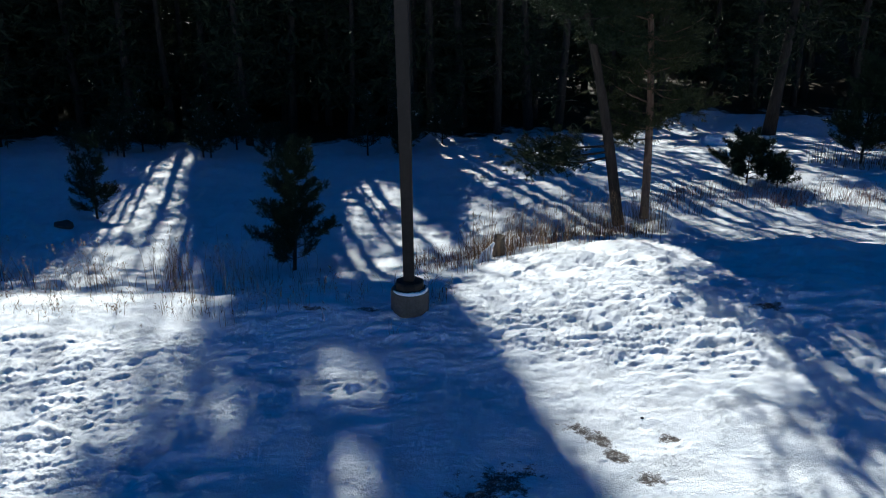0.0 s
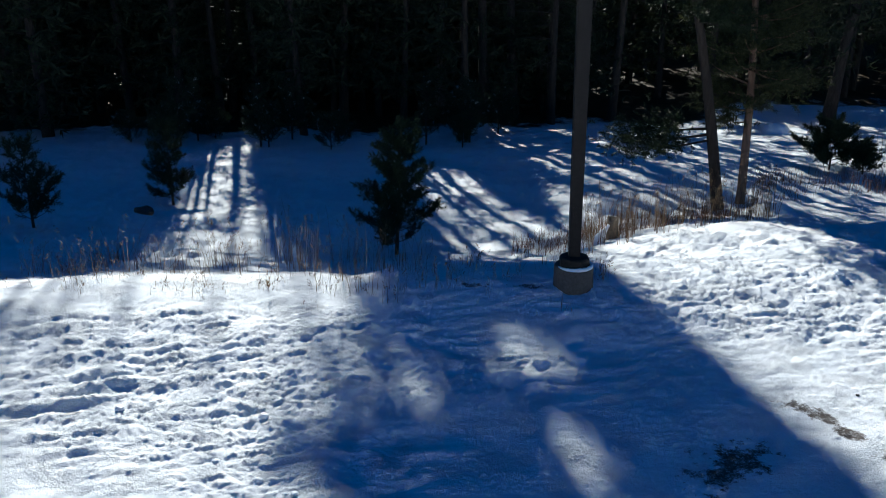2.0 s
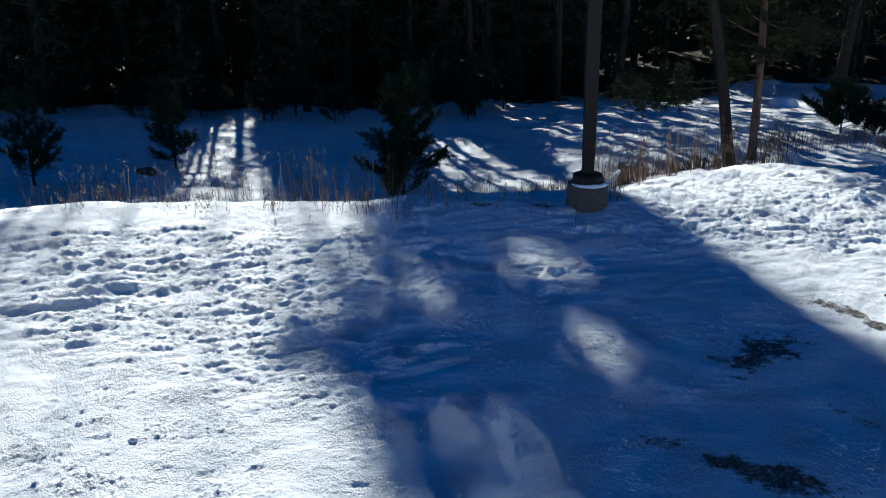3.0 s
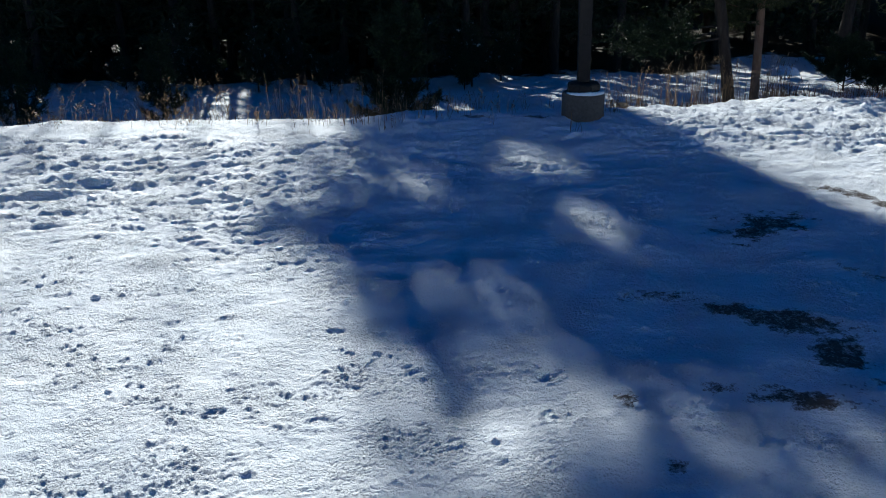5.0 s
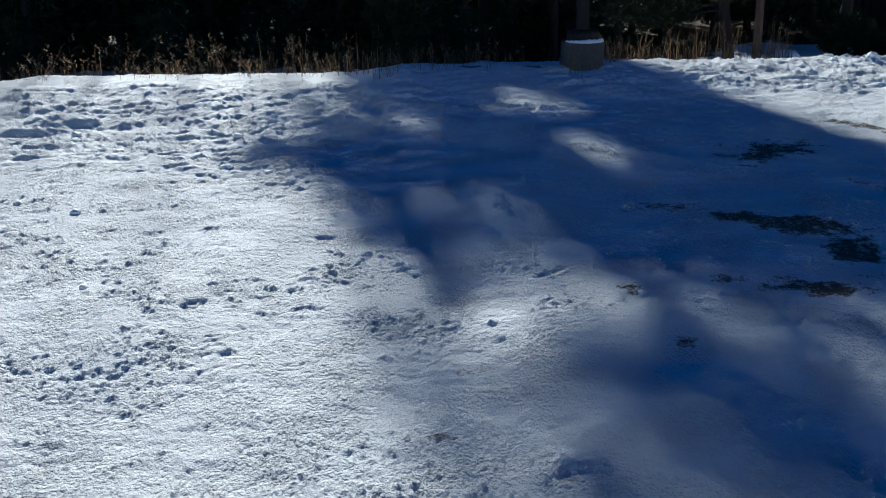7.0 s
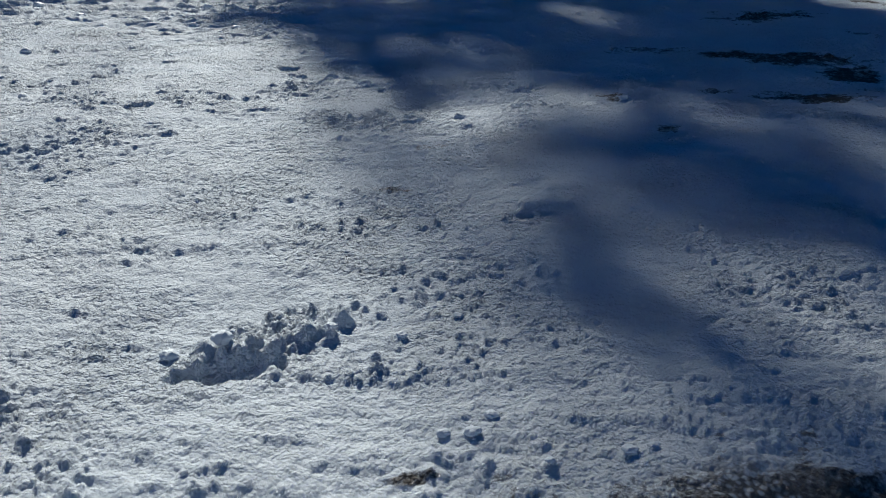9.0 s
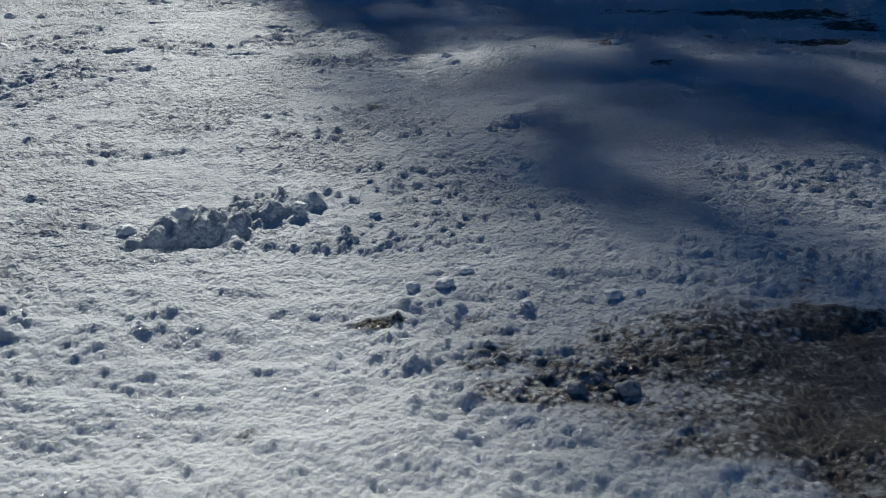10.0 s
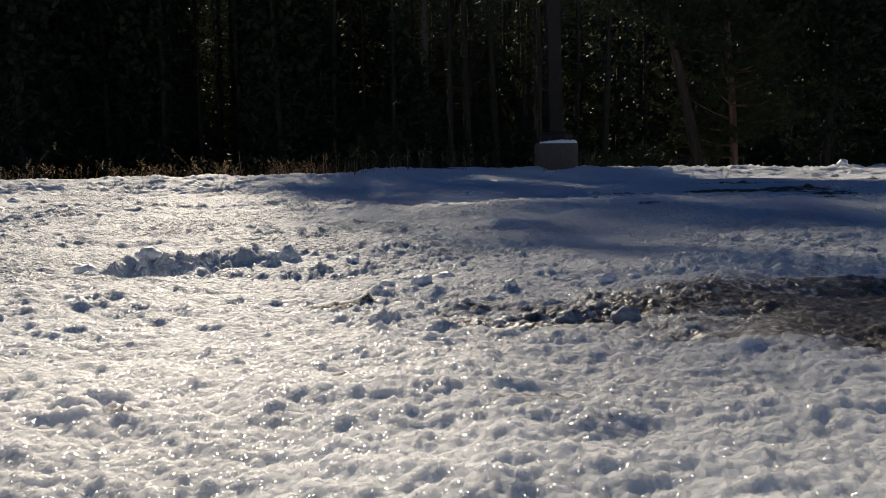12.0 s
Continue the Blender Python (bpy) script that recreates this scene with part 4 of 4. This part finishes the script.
def stump(x, y):
    rng = np.random.default_rng(9)
    z = ground_at(x, y)
    bm = turned([(z - 0.2, 0.16), (z + 0.2, 0.135), (-0.88, 0.12)], 12)
    for v in bm.verts:
        if v.co.z > -0.9:
            v.co.z += rng.uniform(-0.08, 0.05)
    ob = new("tree_stump", bm_mesh("tree_stump", bm, WOOD))
    ob.location = (x, y, 0)
    tagged(ob, "short weathered tree stump among dry grass", "stump")
    horn = tube([(x - 0.35, y - 0.25, z - 0.1), (x - 0.3, y - 0.25, z + 0.12), (x - 0.22, y - 0.25, z + 0.28), (x - 0.13, y - 0.25, z + 0.42)], [0.16, 0.12, 0.06, 0.03], 10, 0.1, rng)
    tagged(new("snow_horn", raw_mesh("snow_horn", *horn, SNOW, True)), "curled horn of wind-packed snow beside the stump", "snow")


stump(1.08, 18.75)

for k, (x, y, r) in enumerate([(-1.867, 1.352, 0.021), (-1.943, 1.358, 0.017), (-1.838, 1.665, 0.02), (-1.79, 1.68, 0.016), (-1.995, 1.635, 0.014),
                               (-2.10, 1.80, 0.02), (-2.14, 1.735, 0.022), (-2.20, 1.74, 0.018), (-2.31, 2.16, 0.018), (-2.49, 2.18, 0.022), (-2.17, 2.29, 0.018),
                               (-4.53, 4.85, 0.05), (-5.76, 6.55, 0.06), (-5.2, 6.3, 0.07), (-3.98, 7.38, 0.07), (-4.4, 7.6, 0.09), (-4.9, 7.9, 0.08),
                               (-1.32, 4.68, 0.03), (2.44, 9.5, 0.03), (-5.6, 8.2, 0.10), (-6.3, 8.9, 0.10), (-4.6, 8.8, 0.10), (-2.86, 2.06, 0.03), (-2.74, 2.1, 0.035)]):
    blob("snow_chunk", x, y, r * (0.8 if r < 0.04 else 0.55), 0.75 if k < 2 else 0.55, 20 + k, SHADED_SNOW if k < 2 else SNOW if k != 18 else ROCK, "frozen chunk of snow lying on the packed surface" if k != 18 else "dark clod lying on the packed snow",
         "snow chunk" if k != 18 else "clod", 0.3, 0.35, "snow chunks" if k != 18 else "")


# ---- dry grass and brush ----
def stalks(rng, spots, tall, width, heads=0.4, curl=0.25, splay=0.25):
    """Bent flat stems, some with a seed head."""
    verts, faces = [], []
    low = height([p[0] for p in spots], [p[1] for p in spots]) - 0.03
    for (x, y), z in zip(spots, low):
        h = tall * rng.uniform(0.45, 1.15)
        a, lean, w = rng.uniform(0, 6.28), rng.normal(0, splay), width * rng.uniform(0.7, 1.4)
        side = np.array([math.cos(a + 1.57), math.sin(a + 1.57), 0])
        n = len(verts)
        for s, k in enumerate((0, 0.4, 0.75, 1.0)):
            c = np.array([x, y, z]) + np.array([math.cos(a) * (lean * k + curl * k * k * k) * h, math.sin(a) * (lean * k + curl * k * k * k) * h, h * k * (1 - 0.15 * curl * k)])
            ww = w * (1 - 0.75 * k)
            verts += [c - side * ww, c + side * ww]
            if s:
                faces.append((n + 2 * s - 2, n + 2 * s - 1, n + 2 * s + 1, n + 2 * s))
        if rng.uniform() < heads:
            for q in range(4):
                d = np.array([rng.normal(0, 1), rng.normal(0, 1), rng.uniform(0.2, 1.2)])
                d *= (0.035 + 0.02 * rng.uniform()) / np.linalg.norm(d)
                t = np.cross(d, side) * 0.5
                m = len(verts)
                cc = c + np.array([0, 0, -0.03 * q])
                verts += [cc, cc + d * 0.5 + side * 0.010, cc + d * 1.4, cc + d * 0.5 - side * 0.010]
                faces.append((m, m + 1, m + 2, m + 3))
    return verts, faces


def tufts(rng, n, x0, x1, centre, scatter, per=9, tight=0.10):
    out = []
    for _ in range(n):
        x = rng.uniform(x0, x1)
        y = centre(x) + rng.normal(0, scatter)
        for _ in range(rng.integers(max(2, per // 2), per + 4)):
            out.append((x + rng.normal(0, tight), y + rng.normal(0, tight)))
    return out


def grasses():
    rng = np.random.default_rng(55)
    bank = tufts(rng, 40, -10.5, -3.2, lambda x: 12.7, 0.45, 4, 0.12)
    v, f = stalks(rng, bank, 0.26, 0.003, 0.6, 0.5, 0.4)
    tagged(new("dry_grass", raw_mesh("dry_grass", v, f, STRAW)), "short dry straw stems poking through the sunlit bank", "grass", kind="stuff")
    weeds = tufts(rng, 24, -11.0, -5.6, lambda x: 14.4, 0.45, 6, 0.14)
    v, f = stalks(rng, weeds, 0.9, 0.003, 0.9, 0.5, 0.3)
    tagged(new("dry_grass", raw_mesh("dry_grass", v, f, STRAW)), "tall dry weeds with seed heads behind the snowy bank", "grass", kind="stuff")
    twigs = tufts(rng, 24, -10.5, -6.2, lambda x: 14.9, 0.5, 12, 0.2)
    v, f = stalks(rng, twigs, 0.50, 0.005, 0.2, 0.4, 0.5)
    tagged(new("low_brush", raw_mesh("low_brush", v, f, BRUSH)), "low reddish brown brush in the ditch behind the bank", "brush", kind="stuff")
    slim = tufts(rng, 70, -4.6, 0.0, lambda x: 13.1 + 0.1 * x, 0.6, 5, 0.08)
    v, f = stalks(rng, slim, 0.34, 0.004, 0.3, 0.3)
    tagged(new("dry_grass", raw_mesh("dry_grass", v, f, STRAW)), "sparse dry stems poking through shaded snow near the post", "grass", kind="stuff")
    sedge = tufts(rng, 16, -5.6, -3.5, lambda x: 14.8, 0.4, 8, 0.12)
    v, f = stalks(rng, sedge, 0.95, 0.004, 0.5, 0.25, 0.14)
    tagged(new("dry_grass", raw_mesh("dry_grass", v, f, STRAW)), "dense stand of tall dry stalks beside a young pine", "grass", kind="stuff")
    tall = tufts(rng, 75, 0.2, 5.4, lambda x: 18.4 + 0.45 * x, 0.7, 8, 0.10)
    v, f = stalks(rng, tall, 1.15, 0.005, 0.6, 0.2, 0.12)
    tagged(new("dry_grass", raw_mesh("dry_grass", v, f, STRAW)), "tall tan grass round the stump and pine trunks", "grass", kind="stuff")
    brush = tufts(rng, 150, -0.9, 4.6, lambda x: 19.6 + 0.35 * x, 0.7, 12, 0.22)
    v, f = stalks(rng, brush, 0.42, 0.006, 0.0, 0.4, 0.5)
    tagged(new("low_brush", raw_mesh("low_brush", v, f, BRUSH)), "low reddish brown brush behind the bank", "brush", kind="stuff")
    right = tufts(rng, 110, 6.6, 13.5, lambda x: 24.6 + 0.12 * x, 0.9, 12, 0.25)
    v, f = stalks(rng, right, 0.50, 0.006, 0.1, 0.4, 0.45)
    tagged(new("low_brush", raw_mesh("low_brush", v, f, BRUSH)), "low reddish brown brush on snowy ground", "brush", kind="stuff")
    reeds = tufts(rng, 10, -9.5, -2.6, lambda x: 16.6, 0.9, 9, 0.13)
    v, f = stalks(rng, reeds, 1.05, 0.005, 0.5, 0.4, 0.2)
    tagged(new("dry_grass", raw_mesh("dry_grass", v, f, STRAW)), "tall dry stalks standing in the ditch", "grass", kind="stuff")
    far = tufts(rng, 40, 14.2, 18.5, lambda x: 33.2, 0.8, 9, 0.2)
    v, f = stalks(rng, far, 0.9, 0.008, 0.2, 0.2, 0.2)
    tagged(new("dry_grass", raw_mesh("dry_grass", v, f, STRAW)), "dry tan grass below dark young conifers", "grass", kind="stuff")


grasses()
